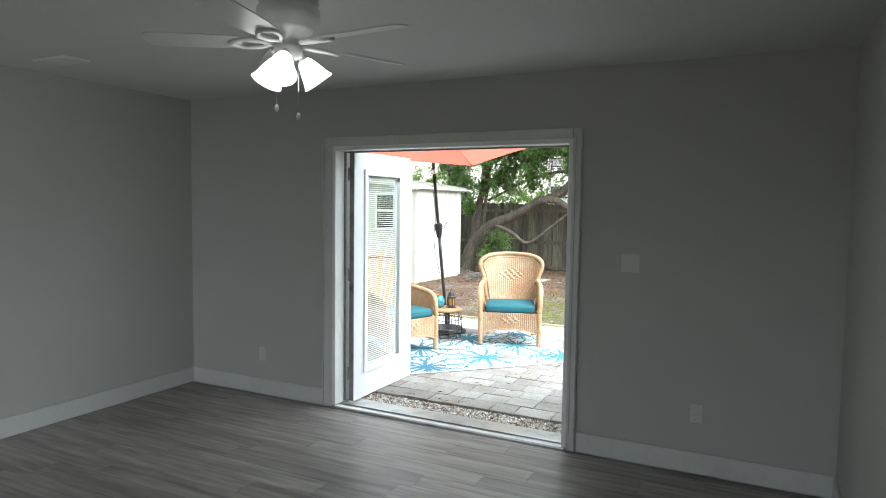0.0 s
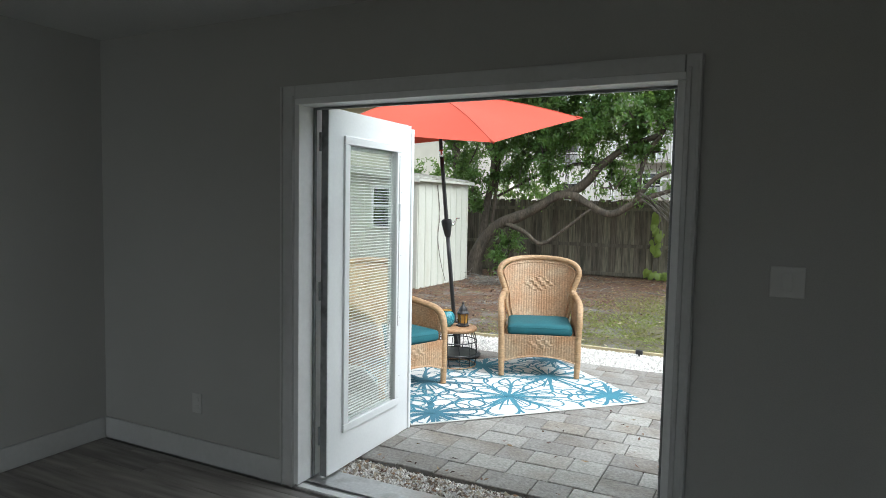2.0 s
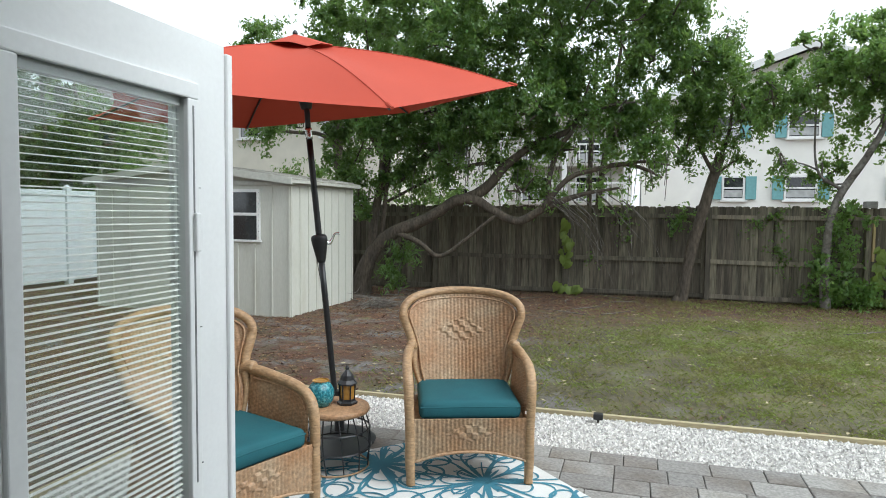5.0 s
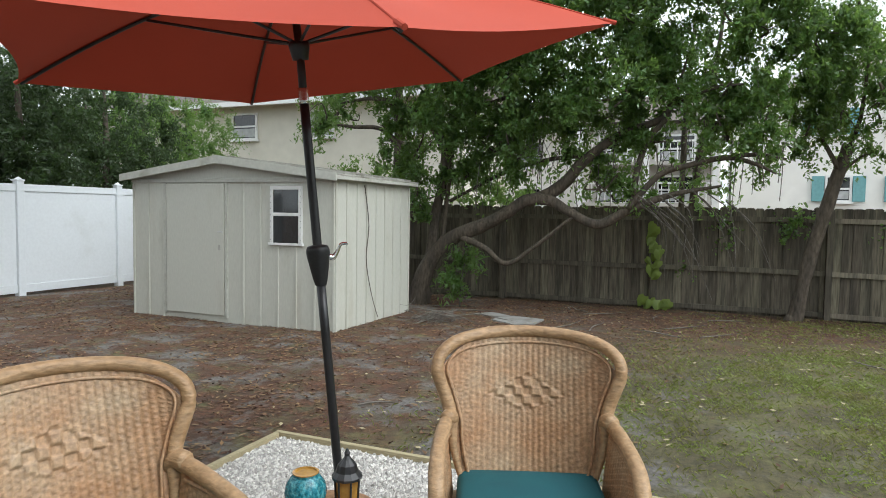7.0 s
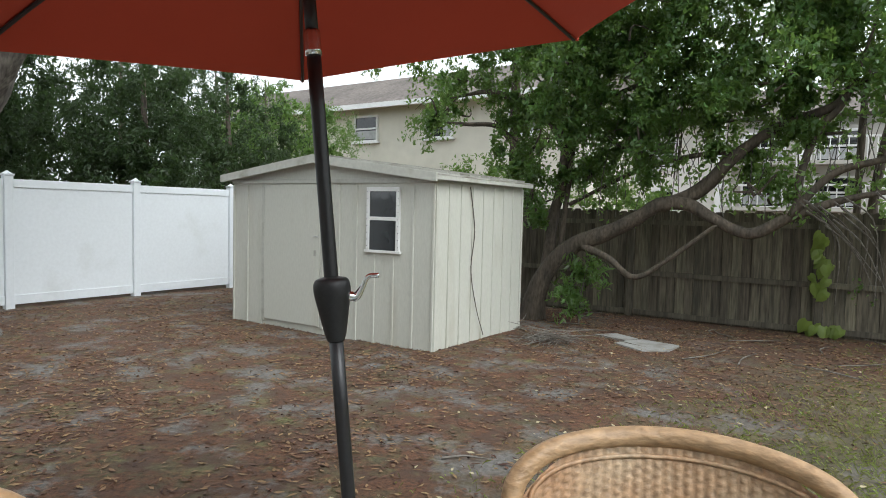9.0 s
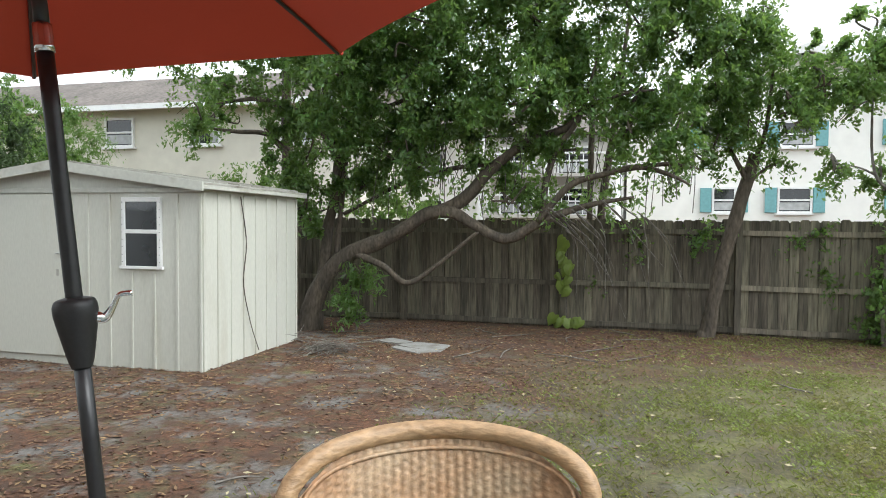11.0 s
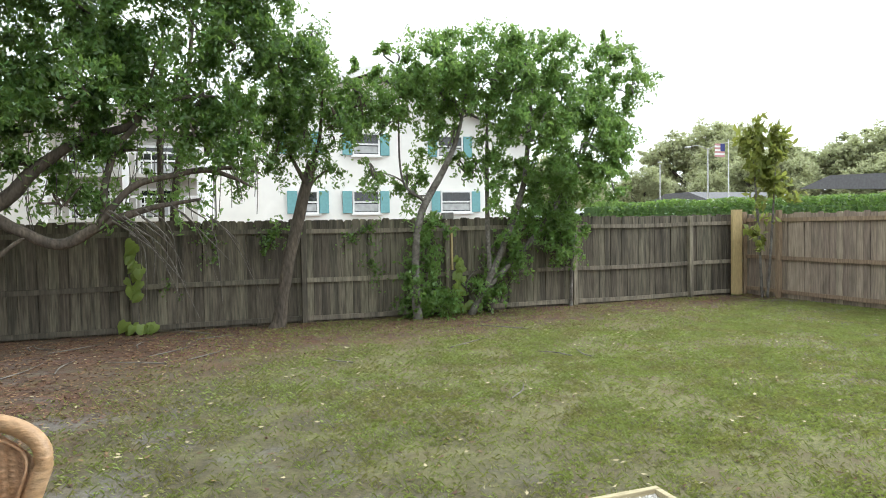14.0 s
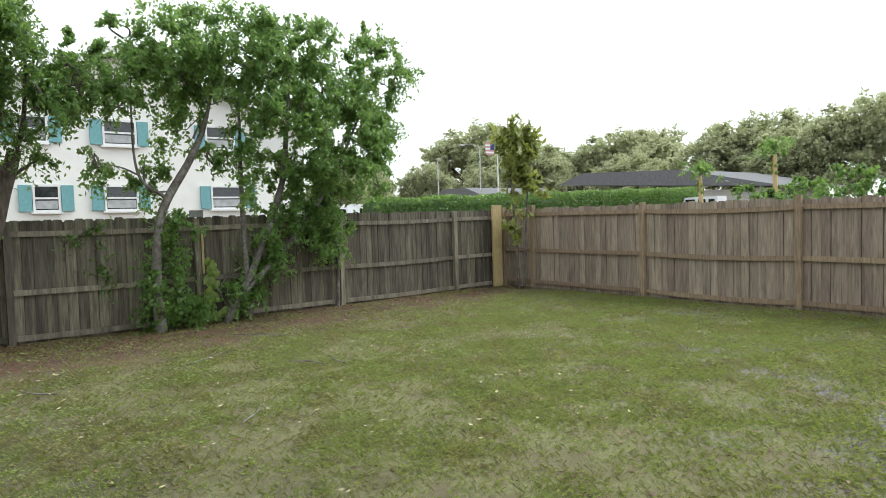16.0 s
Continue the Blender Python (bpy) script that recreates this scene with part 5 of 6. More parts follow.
      [(-6.5, 15.6, 0.5, 0.11), (-6.48, 15.8, 1.48, 0.09), (-6.34, 15.8, 2.12, 0.08), (-6.3, 15.8, 2.79, 0.072), (-6.43, 15.8, 3.3, 0.058), (-6.57, 15.8, 4.01, 0.043), (-6.7, 15.8, 5.4, 0.015)],
      [(-6.3, 15.7, 0.95, 0.045), (-6.22, 15.8, 2.12, 0.043), (-6.09, 15.8, 2.98, 0.036), (-5.63, 15.8, 3.39, 0.036), (-4.91, 15.8, 3.62, 0.029), (-4.37, 15.8, 3.74, 0.014)],
      [(-6.32, 15.8, 2.67, 0.065), (-6.74, 15.8, 3.31, 0.065), (-7.27, 15.8, 3.53, 0.058), (-7.81, 15.8, 3.68, 0.043), (-8.5, 15.7, 3.6, 0.015)],
      [(-6.55, 15.75, 3.85, 0.04), (-6.22, 15.6, 3.95, 0.035), (-5.49, 15.6, 4.13, 0.035), (-4.71, 15.6, 4.1, 0.035), (-3.96, 15.6, 4.12, 0.02)],
      [(-6.2, 15.8, 1.75, 0.03), (-5.67, 15.7, 1.99, 0.029), (-5.03, 15.7, 2.29, 0.032), (-4.33, 15.7, 2.46, 0.036), (-3.7, 15.6, 2.5, 0.029)],
      [(-3.02, 15.5, 1.61, 0.056), (-2.93, 15.5, 1.81, 0.056), (-2.92, 15.5, 2.16, 0.049), (-2.76, 15.5, 2.71, 0.045), (-2.47, 15.5, 3.11, 0.035), (-2.2, 15.5, 4.0, 0.012)],
      [(-3.01, 15.45, 1.63, 0.048), (-2.58, 15.4, 2.15, 0.048), (-2.13, 15.4, 2.31, 0.045), (-1.62, 15.4, 2.41, 0.042), (-1.25, 15.4, 2.32, 0.028), (-0.95, 15.4, 2.17, 0.014)],
      [(-1.75, 15.4, 2.38, 0.028), (-1.25, 15.4, 2.45, 0.028), (-0.83, 15.4, 2.38, 0.012)]],
     "bark", [(-6.76, 15.85, 4.04, 1.1, 0.9, 0.71, 36), (-5.34, 15.2, 3.95, 0.9, 0.9, 0.64, 42), (-4.45, 15.5, 3.85, 0.8, 0.8, 0.65, 32), (-7.11, 15.85, 2.95, 0.53, 0.5, 0.72, 26), (-5.88, 15.4, 3.18, 0.7, 0.7, 0.51, 28), (-5.17, 15.5, 2.91, 0.54, 0.5, 0.66, 24), (-4.22, 15.85, 3.23, 0.6, 0.6, 0.6, 24),
              (-3.26, 15.2, 3.49, 0.72, 0.7, 0.6, 28), (-2.42, 15.5, 3.65, 0.65, 0.65, 0.54, 22), (-1.62, 15.85, 3.48, 0.58, 0.58, 0.62, 26), (-1.05, 15.2, 2.95, 0.4, 0.4, 0.44, 10), (-2.8, 15.5, 2.85, 0.4, 0.4, 0.27, 5), (-5.98, 15.85, 2.35, 0.33, 0.33, 0.31, 8), (-4.8, 15.2, 2.55, 0.3, 0.3, 0.4, 7),
              (-3.4, 15.5, 1.95, 0.42, 0.4, 0.18, 4), (-3.76, 15.85, 2.48, 0.37, 0.37, 0.29, 5), (-6.69, 15.4, 1.9, 0.25, 0.25, 0.45, 8), (-1.88, 15.5, 2.89, 0.44, 0.44, 0.33, 7), (-6.77, 15.85, 5.22, 1.43, 1.1, 0.94, 56), (-4.61, 15.2, 4.88, 1.2, 1.0, 0.83, 62), (-2.84, 15.5, 4.83, 1.1, 0.9, 0.81, 50), (-1.39, 15.85, 4.55, 0.75, 0.75, 0.67, 28), (-7.99, 15.5, 3.96, 0.79, 0.79, 0.6, 11), (-8.46, 15.6, 3.4, 0.55, 0.5, 0.24, 6), (-8.6, 15.6, 5.0, 1.0, 0.8, 0.5, 20), (-9.5, 15.7, 4.5, 0.6, 0.5, 0.3, 7), (-5.0, 15.4, 6.1, 2.2, 1.3, 0.8, 90), (-2.2, 15.4, 5.9, 1.3, 1.0, 0.6, 44), (-1.2, 15.6, 5.3, 0.9, 0.8, 0.6, 34), (-5.2, 15.9, 4.5, 2.0, 0.7, 0.8, 26), (-2.9, 15.9, 4.3, 1.2, 0.6, 0.5, 12)],
     215, 0.088, 0.042, "leafdark", 21, twigs=110, tight=0.17)
tree("back_tree", "tall bare-trunked tree behind the back fence", [[(-8.1, 17.6, -0.2, 0.16), (-8.14, 17.6, 2.2, 0.12), (-8.12, 17.5, 3.6, 0.11), (-8.07, 17.4, 4.6, 0.085), (-7.9, 17.3, 7.0, 0.03)], [(-8.12, 17.55, 2.9, 0.06), (-8.6, 17.6, 3.35, 0.05), (-9.2, 17.4, 3.4, 0.04), (-10.0, 17.3, 3.5, 0.012)], [(-2.33, 17.7, -0.1, 0.06), (-2.33, 17.6, 1.95, 0.051), (-2.31, 17.6, 3.36, 0.05), (-2.2, 17.5, 5.2, 0.015)], [(-2.2, 17.7, -0.1, 0.08), (-2.12, 17.6, 1.95, 0.068), (-2.04, 17.6, 2.61, 0.068), (-1.92, 17.6, 3.42, 0.06), (-1.7, 17.5, 5.4, 0.02)]],
     "bark", [(-7.2, 17.9, 6.2, 2.2, 1.3, 1.6, 56), (-9.8, 17.3, 3.75, 0.6, 0.5, 0.35, 8), (-6.0, 17.8, 1.9, 1.0, 0.5, 0.3, 10), (-9.2, 18.0, 2.3, 1.0, 0.5, 0.4, 14)], 150, 0.10, 0.046, "leafdark", 22, tight=0.17)
tree("slanting_tree", "slim leaning tree trunk against the fence with a light crown",
     [[(-0.6, 16.55, -0.25, 0.17), (-0.54, 16.55, -0.1, 0.14), (-0.49, 16.55, 0.04, 0.117), (-0.4, 16.55, 0.62, 0.101), (-0.22, 16.55, 1.42, 0.099), (-0.02, 16.55, 2.2, 0.093), (0.11, 16.55, 2.68, 0.086)],
      [(0.06, 16.5, 2.5, 0.04), (0.22, 16.4, 3.1, 0.03), (0.3, 16.3, 4.4, 0.01)], [(-0.02, 16.5, 2.3, 0.04), (-0.35, 16.4, 3.0, 0.03), (-0.6, 16.2, 4.2, 0.01)], [(-0.05, 16.6, 2.2, 0.025), (0.3, 16.6, 2.5, 0.018), (0.55, 16.6, 2.6, 0.006)]],
     "bark", [(0.13, 16.65, 4.76, 0.28, 0.28, 0.29, 5), (-0.42, 16.0, 4.05, 0.58, 0.58, 0.54, 24), (0.18, 16.3, 3.75, 0.42, 0.42, 0.36, 12), (-0.39, 16.5, 3.41, 0.54, 0.5, 0.43, 18), (0.49, 16.0, 3.18, 0.35, 0.35, 0.43, 9), (-0.64, 16.3, 2.75, 0.38, 0.38, 0.35, 9), (0.44, 16.6, 2.62, 0.2, 0.2, 0.16, 3), (0.78, 16.0, 3.52, 0.36, 0.36, 0.29, 7), (-0.18, 16.3, 2.98, 0.33, 0.33, 0.21, 6), (-0.7, 16.0, 4.9, 0.6, 0.6, 0.6, 26), (-0.2, 16.1, 4.5, 0.5, 0.5, 0.45, 16)],
     200, 0.078, 0.036, "leafdark", 23, twigs=26, tight=0.15)
tree("bushy_tree", "bushy multi-stemmed tree with bright green leaves by the fence",
     [[(1.88, 16.35, -0.2, 0.09), (1.86, 16.4, 0.8, 0.07), (1.98, 16.4, 1.75, 0.065), (2.45, 16.4, 2.6, 0.055), (2.75, 16.4, 3.3, 0.035), (3.0, 16.4, 4.6, 0.01)],
      [(2.95, 16.5, -0.15, 0.07), (3.55, 16.5, 0.95, 0.06), (4.05, 16.5, 2.2, 0.055), (4.15, 16.4, 3.2, 0.04), (4.3, 16.4, 4.7, 0.01)],
      [(3.4, 16.6, -0.15, 0.05), (3.34, 16.5, 1.0, 0.045), (3.32, 16.5, 2.2, 0.04), (3.3, 16.4, 3.6, 0.02)],
      [(3.1, 16.5, 0.2, 0.05), (4.3, 16.5, 1.3, 0.045), (5.1, 16.5, 2.4, 0.04), (5.7, 16.4, 3.6, 0.015)],
      [(2.05, 16.4, 2.0, 0.03), (1.7, 16.5, 2.35, 0.022), (1.66, 16.6, 3.2, 0.016), (1.7, 16.6, 4.2, 0.006)],
      [(1.7, 16.5, 2.35, 0.015), (1.4, 16.3, 2.45, 0.012), (1.0, 16.1, 2.5, 0.005)]],
     "barkgrey", [(1.75, 16.65, 4.5, 0.38, 0.38, 0.33, 7), (2.24, 16.1, 4.5, 0.76, 0.7, 0.54, 30), (2.65, 16.4, 3.89, 0.8, 0.8, 0.57, 32), (1.69, 16.65, 3.88, 0.41, 0.41, 0.4, 10), (3.33, 16.1, 4.3, 0.74, 0.74, 0.65, 36), (4.43, 16.4, 4.64, 0.9, 0.9, 0.5, 34), (5.02, 16.6, 3.96, 1.05, 0.9, 0.73, 64), (3.86, 16.1, 3.35, 0.78, 0.78, 0.59, 36), (5.92, 16.4, 4.95, 0.4, 0.4, 0.3, 8), (6.4, 16.6, 4.5, 0.5, 0.5, 0.5, 20),
                  (5.24, 16.1, 2.89, 0.99, 0.8, 0.62, 54), (6.1, 16.4, 3.33, 0.5, 0.5, 0.38, 14), (2.5, 16.6, 3.12, 0.53, 0.5, 0.5, 9), (1.16, 16.1, 2.45, 0.34, 0.3, 0.14, 3), (4.18, 16.4, 2.54, 0.6, 0.5, 0.44, 18), (4.86, 16.6, 2.03, 0.85, 0.5, 0.5, 34), (3.28, 16.1, 2.41, 0.36, 0.36, 0.49, 7), (2.97, 16.4, 2.68, 0.36, 0.36, 0.33, 5), (1.88, 16.6, 2.28, 0.34, 0.34, 0.33, 5), (5.9, 16.5, 2.3, 0.4, 0.4, 0.4, 9), (0.95, 16.3, 3.95, 0.42, 0.42, 0.42, 11), (1.15, 16.3, 3.3, 0.36, 0.36, 0.36, 6)],
     195, 0.082, 0.042, "leafbright", 24, twigs=80, tight=0.13)
tree("corner_sapling", "young tree with large yellowing leaves in the fence corner",
     [[(9.52, 16.04, -0.14, 0.03), (9.48, 16.08, 1.2, 0.026), (9.42, 16.14, 2.5, 0.02), (9.40, 16.18, 3.7, 0.006)], [(9.60, 15.98, -0.14, 0.028), (9.66, 15.92, 1.3, 0.025), (9.70, 15.87, 2.6, 0.016), (9.72, 15.84, 3.7, 0.006)], [(9.50, 16.02, -0.12, 0.018), (9.40, 16.0, 0.8, 0.014), (9.34, 16.0, 1.5, 0.008)]],
     "barkgrey", [(9.41, 16.16, 3.05, 0.16, 0.16, 0.62, 20), (9.71, 15.86, 3.05, 0.17, 0.17, 0.68, 22), (9.50, 16.05, 2.35, 0.34, 0.3, 0.42, 14), (9.75, 15.9, 2.2, 0.26, 0.26, 0.4, 8), (9.52, 16.04, 1.35, 0.22, 0.2, 0.45, 5)], 22, 0.20, 0.085, "leafyellow", 25, sides=8, tight=0.10, droop=-0.5)
tree("oak_tree", "massive old oak with furrowed grey bark",
     [[(-11.75, 8.65, -0.25, 1.55), (-11.7, 8.7, 0.03, 1.12), (-11.65, 8.7, 0.4, 0.80), (-11.6, 8.7, 1.0, 0.62), (-11.5, 8.7, 1.7, 0.64), (-11.25, 8.7, 2.5, 0.66), (-11.0, 8.65, 3.6, 0.55), (-11.0, 8.5, 5.0, 0.42), (-11.2, 8.3, 7.2, 0.22)],
      [(-11.2, 8.75, 1.9, 0.32), (-10.5, 8.95, 2.45, 0.30), (-9.8, 9.1, 3.2, 0.26), (-9.0, 9.4, 4.6, 0.20), (-8.0, 9.8, 6.2, 0.10), (-7.0, 10.2, 7.4, 0.03)],
      [(-11.1, 8.6, 3.4, 0.3), (-12.0, 10.0, 5.2, 0.2), (-12.6, 11.8, 7.0, 0.06)]],
     "oakbark", [(-9.3, 9.6, 7.9, 3.6, 3.0, 1.2, 210), (-12.2, 10.5, 7.8, 2.5, 2.6, 1.3, 110)], 70, 0.13, 0.06, "leafdark", 26, sides=28, tight=0.4)

# bare hanging shoots below the crown
thicket = thing("hanging_shoots", "tangle of thin bare shoots and air roots under the tree", "tree shoots")
gt = random.Random(29)
bm = bmesh.new()
for _ in range(75):
    x, y = gt.uniform(-6.2, -0.9), gt.uniform(15.3, 16.5)
    z0 = gt.uniform(1.5, 2.4)
    z1 = z0 + gt.uniform(0.6, 1.7)
    dx = gt.uniform(-0.35, 0.35)
    tube([(x, y, z0, 0.006), (x + dx * 0.4 + gt.uniform(-0.08, 0.08), y, (z0 + z1) / 2, 0.006), (x + dx, y, z1, 0.004)], 6, 4, bm=bm)
for _ in range(16):
    x, z = gt.uniform(-2.9, -1.5), gt.uniform(1.5, 2.0)
    tube([(x, 15.3, z, 0.012), (x + 0.35, 15.6, z - 0.35, 0.009), (x + gt.uniform(0.3, 0.9), 15.9, z - gt.uniform(0.5, 1.5), 0.004)], 8, 4, bm=bm)
tagged(part("shoot_tangle", bm, M["barkgrey"], thicket), kind="stuff")
many_quads("sparse_leaves", clump_leaves([(-3.2, 15.8, 2.5, 2.2, 0.5, 0.6, 60), (-5.6, 15.9, 2.3, 0.9, 0.4, 0.5, 22), (-2.6, 15.9, 1.9, 1.5, 0.3, 0.25, 26)], 22, 0.10, 0.042, 30, 0.3, 0.16), M["leafbright"], thicket)

# shrubs and vines at the foot of the fence
def shrub(name, label, blobs, per, length, width, leaf, seed, stems=()):
    s = thing(name, label, "shrub", (0, 0, 0))
    for pts in stems:
        part("stem", tube(pts, 14, 6, wobble=0.2), M["barkgrey"], s)
    many_quads("foliage", clump_leaves(blobs, per, length, width, seed, 0.3, 0.13), M[leaf], s)
    return s


shrub("tree_sprouts", "green suckers sprouting at the foot of the tree", [(-5.75, 15.3, 0.55, 0.28, 0.2, 0.4, 16)], 55, 0.13, 0.035, "leafdark", 31, [[(-5.8, 15.35, -0.12, 0.012), (-5.75, 15.3, 0.4, 0.01), (-5.65, 15.3, 0.9, 0.004)]])
shrub("fence_creeper", "green creeper climbing the weathered fence", [(1.95, 16.5, 0.5, 0.36, 0.16, 0.65, 28), (2.15, 16.45, 1.4, 0.38, 0.15, 0.45, 14), (2.3, 16.4, 0.15, 0.4, 0.2, 0.25, 16)], 75, 0.085, 0.05, "leafbright", 32, [[(1.95, 16.6, -0.12, 0.015), (2.0, 16.6, 0.8, 0.012), (2.2, 16.6, 1.6, 0.006)]])
shrub("fence_creeper", "green creeper climbing the weathered fence", [(3.75, 16.5, 1.0, 0.42, 0.16, 0.45, 22), (3.3, 16.5, 0.35, 0.3, 0.15, 0.35, 14), (5.0, 16.5, 1.2, 0.5, 0.16, 0.4, 16), (4.4, 16.6, 1.6, 0.8, 0.15, 0.25, 20)], 75, 0.085, 0.05, "leafbright", 33, [[(3.0, 16.6, -0.12, 0.02), (3.5, 16.6, 0.6, 0.015), (4.4, 16.6, 1.4, 0.008)], [(3.2, 16.6, -0.12, 0.015), (2.9, 16.55, 0.5, 0.012), (3.6, 16.6, 1.0, 0.006)]])
shrub("hanging_creeper", "small tufts of ivy hanging over the fence top", [(-1.54, 16.84, 1.35, 0.10, 0.05, 0.2, 4), (-1.5, 16.84, 1.0, 0.05, 0.04, 0.15, 2), (-0.55, 16.84, 1.5, 0.2, 0.05, 0.16, 5), (-0.6, 16.84, 1.2, 0.06, 0.05, 0.2, 2), (1.1, 16.84, 1.45, 0.35, 0.05, 0.14, 7), (1.22, 16.84, 0.9, 0.1, 0.05, 0.35, 5), (-2.2, 16.84, 0.7, 0.05, 0.05, 0.05, 1)], 45, 0.06, 0.045, "leafdark", 34)


def pothos(label, at, drop, seed):
    """A trail of large heart-shaped variegated leaves."""
    v = thing("variegated_vine", label, "vine", at)
    g = random.Random(seed)
    part("stem", tube([(0.02, 0, drop + 0.35, 0.006), (-0.05, -0.02, drop * 0.7, 0.007), (0.08, -0.03, drop * 0.35, 0.007), (0.10, -0.04, 0.02, 0.006)], 24, 5), M["barkgrey"], v)
    bm = bmesh.new()
    outline = [(0, -0.08), (0.045, -0.10), (0.08, -0.05), (0.07, 0.02), (0.0, 0.11), (-0.07, 0.02), (-0.08, -0.05), (-0.045, -0.10)]
    lo = [bm.verts.new((x, 0.012 * abs(x) / 0.08, y)) for x, y in outline]
    mid = bm.verts.new((0, -0.012, 0))
    for i in range(len(lo)):
        bm.faces.new((lo[i - 1], lo[i], mid))
    me = bpy.data.meshes.new("vine_leaf")
    bm.to_mesh(me)
    bm.free()
    me.materials.append(M["vine"])
    n = 26
    for i in range(n):
        z = drop * i / n if i > 8 else g.uniform(-0.02, 0.1)
        x = g.uniform(-0.09, 0.12) if i > 8 else g.uniform(-0.15, 0.45)
        o = new("vine_leaf", me)
        o.parent = v
        s = g.uniform(0.75, 1.3)
        o.matrix_basis = pose(x, -0.06 - g.uniform(0, 0.08), z + 0.05, g.uniform(-30, 30), 180 + g.uniform(-60, 60), g.uniform(-40, 40)) @ Matrix.Diagonal((s, s, s, 1))


pothos("trailing vine with large yellow-green heart-shaped leaves on the fence", (-2.75, FY - 0.12, -0.08), 1.45, 41)
pothos("trailing vine with large yellow-green heart-shaped leaves on the fence", (2.75, FY - 0.25, -0.08), 1.0, 42)

# pines and thicket behind the white fence
for i, (x, y, h, r, leaf) in enumerate(((-15.6, 14.2, 5.2, 1.5, "leafpine"), (-17.0, 17.5, 5.4, 1.8, "leafpine"), (-19.5, 21.0, 6.2, 2.2, "leafdark"), (-21.5, 25.0, 6.4, 2.2, "leafdark"), (-16.0, 11.0, 5.6, 1.8, "leafpine"), (-23.5, 22.0, 7.5, 2.4, "leafpine"), (-20.5, 16.5, 7.2, 2.4, "leafpine"), (-19.0, 12.5, 7.0, 2.2, "leafpine"))):
    tree("thicket_tree", "dense green tree behind the white fence", [[(x, y, -0.1, 0.16), (x + 0.1, y, h * 0.5, 0.1), (x, y, h * 0.95, 0.02)]], "bark",
         [(x, y, h * 0.62, r, r, h * 0.34, 120), (x + 0.4 * r, y - 0.3 * r, h * 0.35, r * 0.8, r * 0.8, h * 0.2, 60)], 130, 0.13, 0.045, leaf, 50 + i, sides=8, tight=0.22)

# ---- the distance beyond the side fence ----
hedge = thing("clipped_hedge", "long clipped dark-green hedge beyond the fence", "hedge")
g = np.random.default_rng(61)
hp = g.random((42000, 3))
hx = 15 + hp[:, 0] * 28
hc_ = np.stack([hx, 31 + (hp[:, 1] - 0.5) * 1.6, hp[:, 2] ** 0.45 * (2.48 + (hx - 15) * 0.024 + 0.06 * np.sin(hx * 1.7))], axis=1)
many_quads("foliage", leaves(hc_, 0.15, 0.09, g, 0.0), M["leafdark"], hedge)
part("core", box(15, 30.4, -0.1, 43, 31.6, 2.3, 0.1), M["leafdark"], hedge)

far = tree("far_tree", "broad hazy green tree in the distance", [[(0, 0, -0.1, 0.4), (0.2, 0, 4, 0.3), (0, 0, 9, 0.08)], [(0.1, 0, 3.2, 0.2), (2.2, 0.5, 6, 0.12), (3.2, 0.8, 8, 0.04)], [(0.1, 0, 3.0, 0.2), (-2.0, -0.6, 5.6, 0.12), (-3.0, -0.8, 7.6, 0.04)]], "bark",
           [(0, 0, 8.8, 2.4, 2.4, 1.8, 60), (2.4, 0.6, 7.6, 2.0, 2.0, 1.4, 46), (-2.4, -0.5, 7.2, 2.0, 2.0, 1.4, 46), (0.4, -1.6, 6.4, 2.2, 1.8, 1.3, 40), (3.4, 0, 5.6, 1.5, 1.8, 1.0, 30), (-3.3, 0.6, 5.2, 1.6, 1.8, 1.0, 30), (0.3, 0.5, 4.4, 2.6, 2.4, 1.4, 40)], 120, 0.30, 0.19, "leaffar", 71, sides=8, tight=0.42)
tagged(far, group="trees on the skyline")
gr = random.Random(72)
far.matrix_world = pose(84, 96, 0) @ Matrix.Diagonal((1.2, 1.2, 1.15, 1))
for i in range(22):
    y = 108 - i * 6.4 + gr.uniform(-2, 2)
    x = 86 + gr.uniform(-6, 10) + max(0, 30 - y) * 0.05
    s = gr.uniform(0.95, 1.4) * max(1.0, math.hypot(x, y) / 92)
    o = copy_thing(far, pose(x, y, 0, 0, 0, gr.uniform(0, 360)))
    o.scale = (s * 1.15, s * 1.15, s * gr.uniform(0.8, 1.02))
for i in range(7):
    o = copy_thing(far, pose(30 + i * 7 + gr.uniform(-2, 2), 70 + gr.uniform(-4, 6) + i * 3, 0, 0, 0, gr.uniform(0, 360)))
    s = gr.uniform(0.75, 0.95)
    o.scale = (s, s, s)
tree("tall_pine", "tall ragged pine standing at the edge of the view", [[(34, 4.5, -0.1, 0.25), (34, 4.6, 6, 0.18), (34.1, 4.5, 11, 0.05)]], "bark", [(34.2, 4.6, 8.6, 1.6, 1.6, 1.6, 40), (33.6, 5.2, 6.2, 1.2, 1.2, 0.7, 16)], 60, 0.2, 0.06, "leafdark", 75, sides=8, tight=0.35)
for i, (x, y, h) in enumerate(((20.7, 15.7, 2.75), (20.6, 14.2, 3.0), (20.6, 12.7, 2.95), (20.8, 11.2, 2.9), (29, 16.6, 3.0))):
    shrub("garden_bush", "rounded bright green bush beyond the side fence", [(x, y, h * 0.45, 1.5, 1.4, h * 0.45, 70)], 60, 0.16, 0.08, "leafdark", 80 + i)


def papaya(label, x, y, h, seed):
    p = thing("papaya_tree", label, "tree", (x, y, -0.1))
    part("trunk", tube([(0, 0, 0, 0.12), (0.05, 0, h * 0.6, 0.10), (0, 0, h, 0.07)], 16, 10, wobble=0.1), M["newpine"], p, smooth=True)
    g = np.random.default_rng(seed)
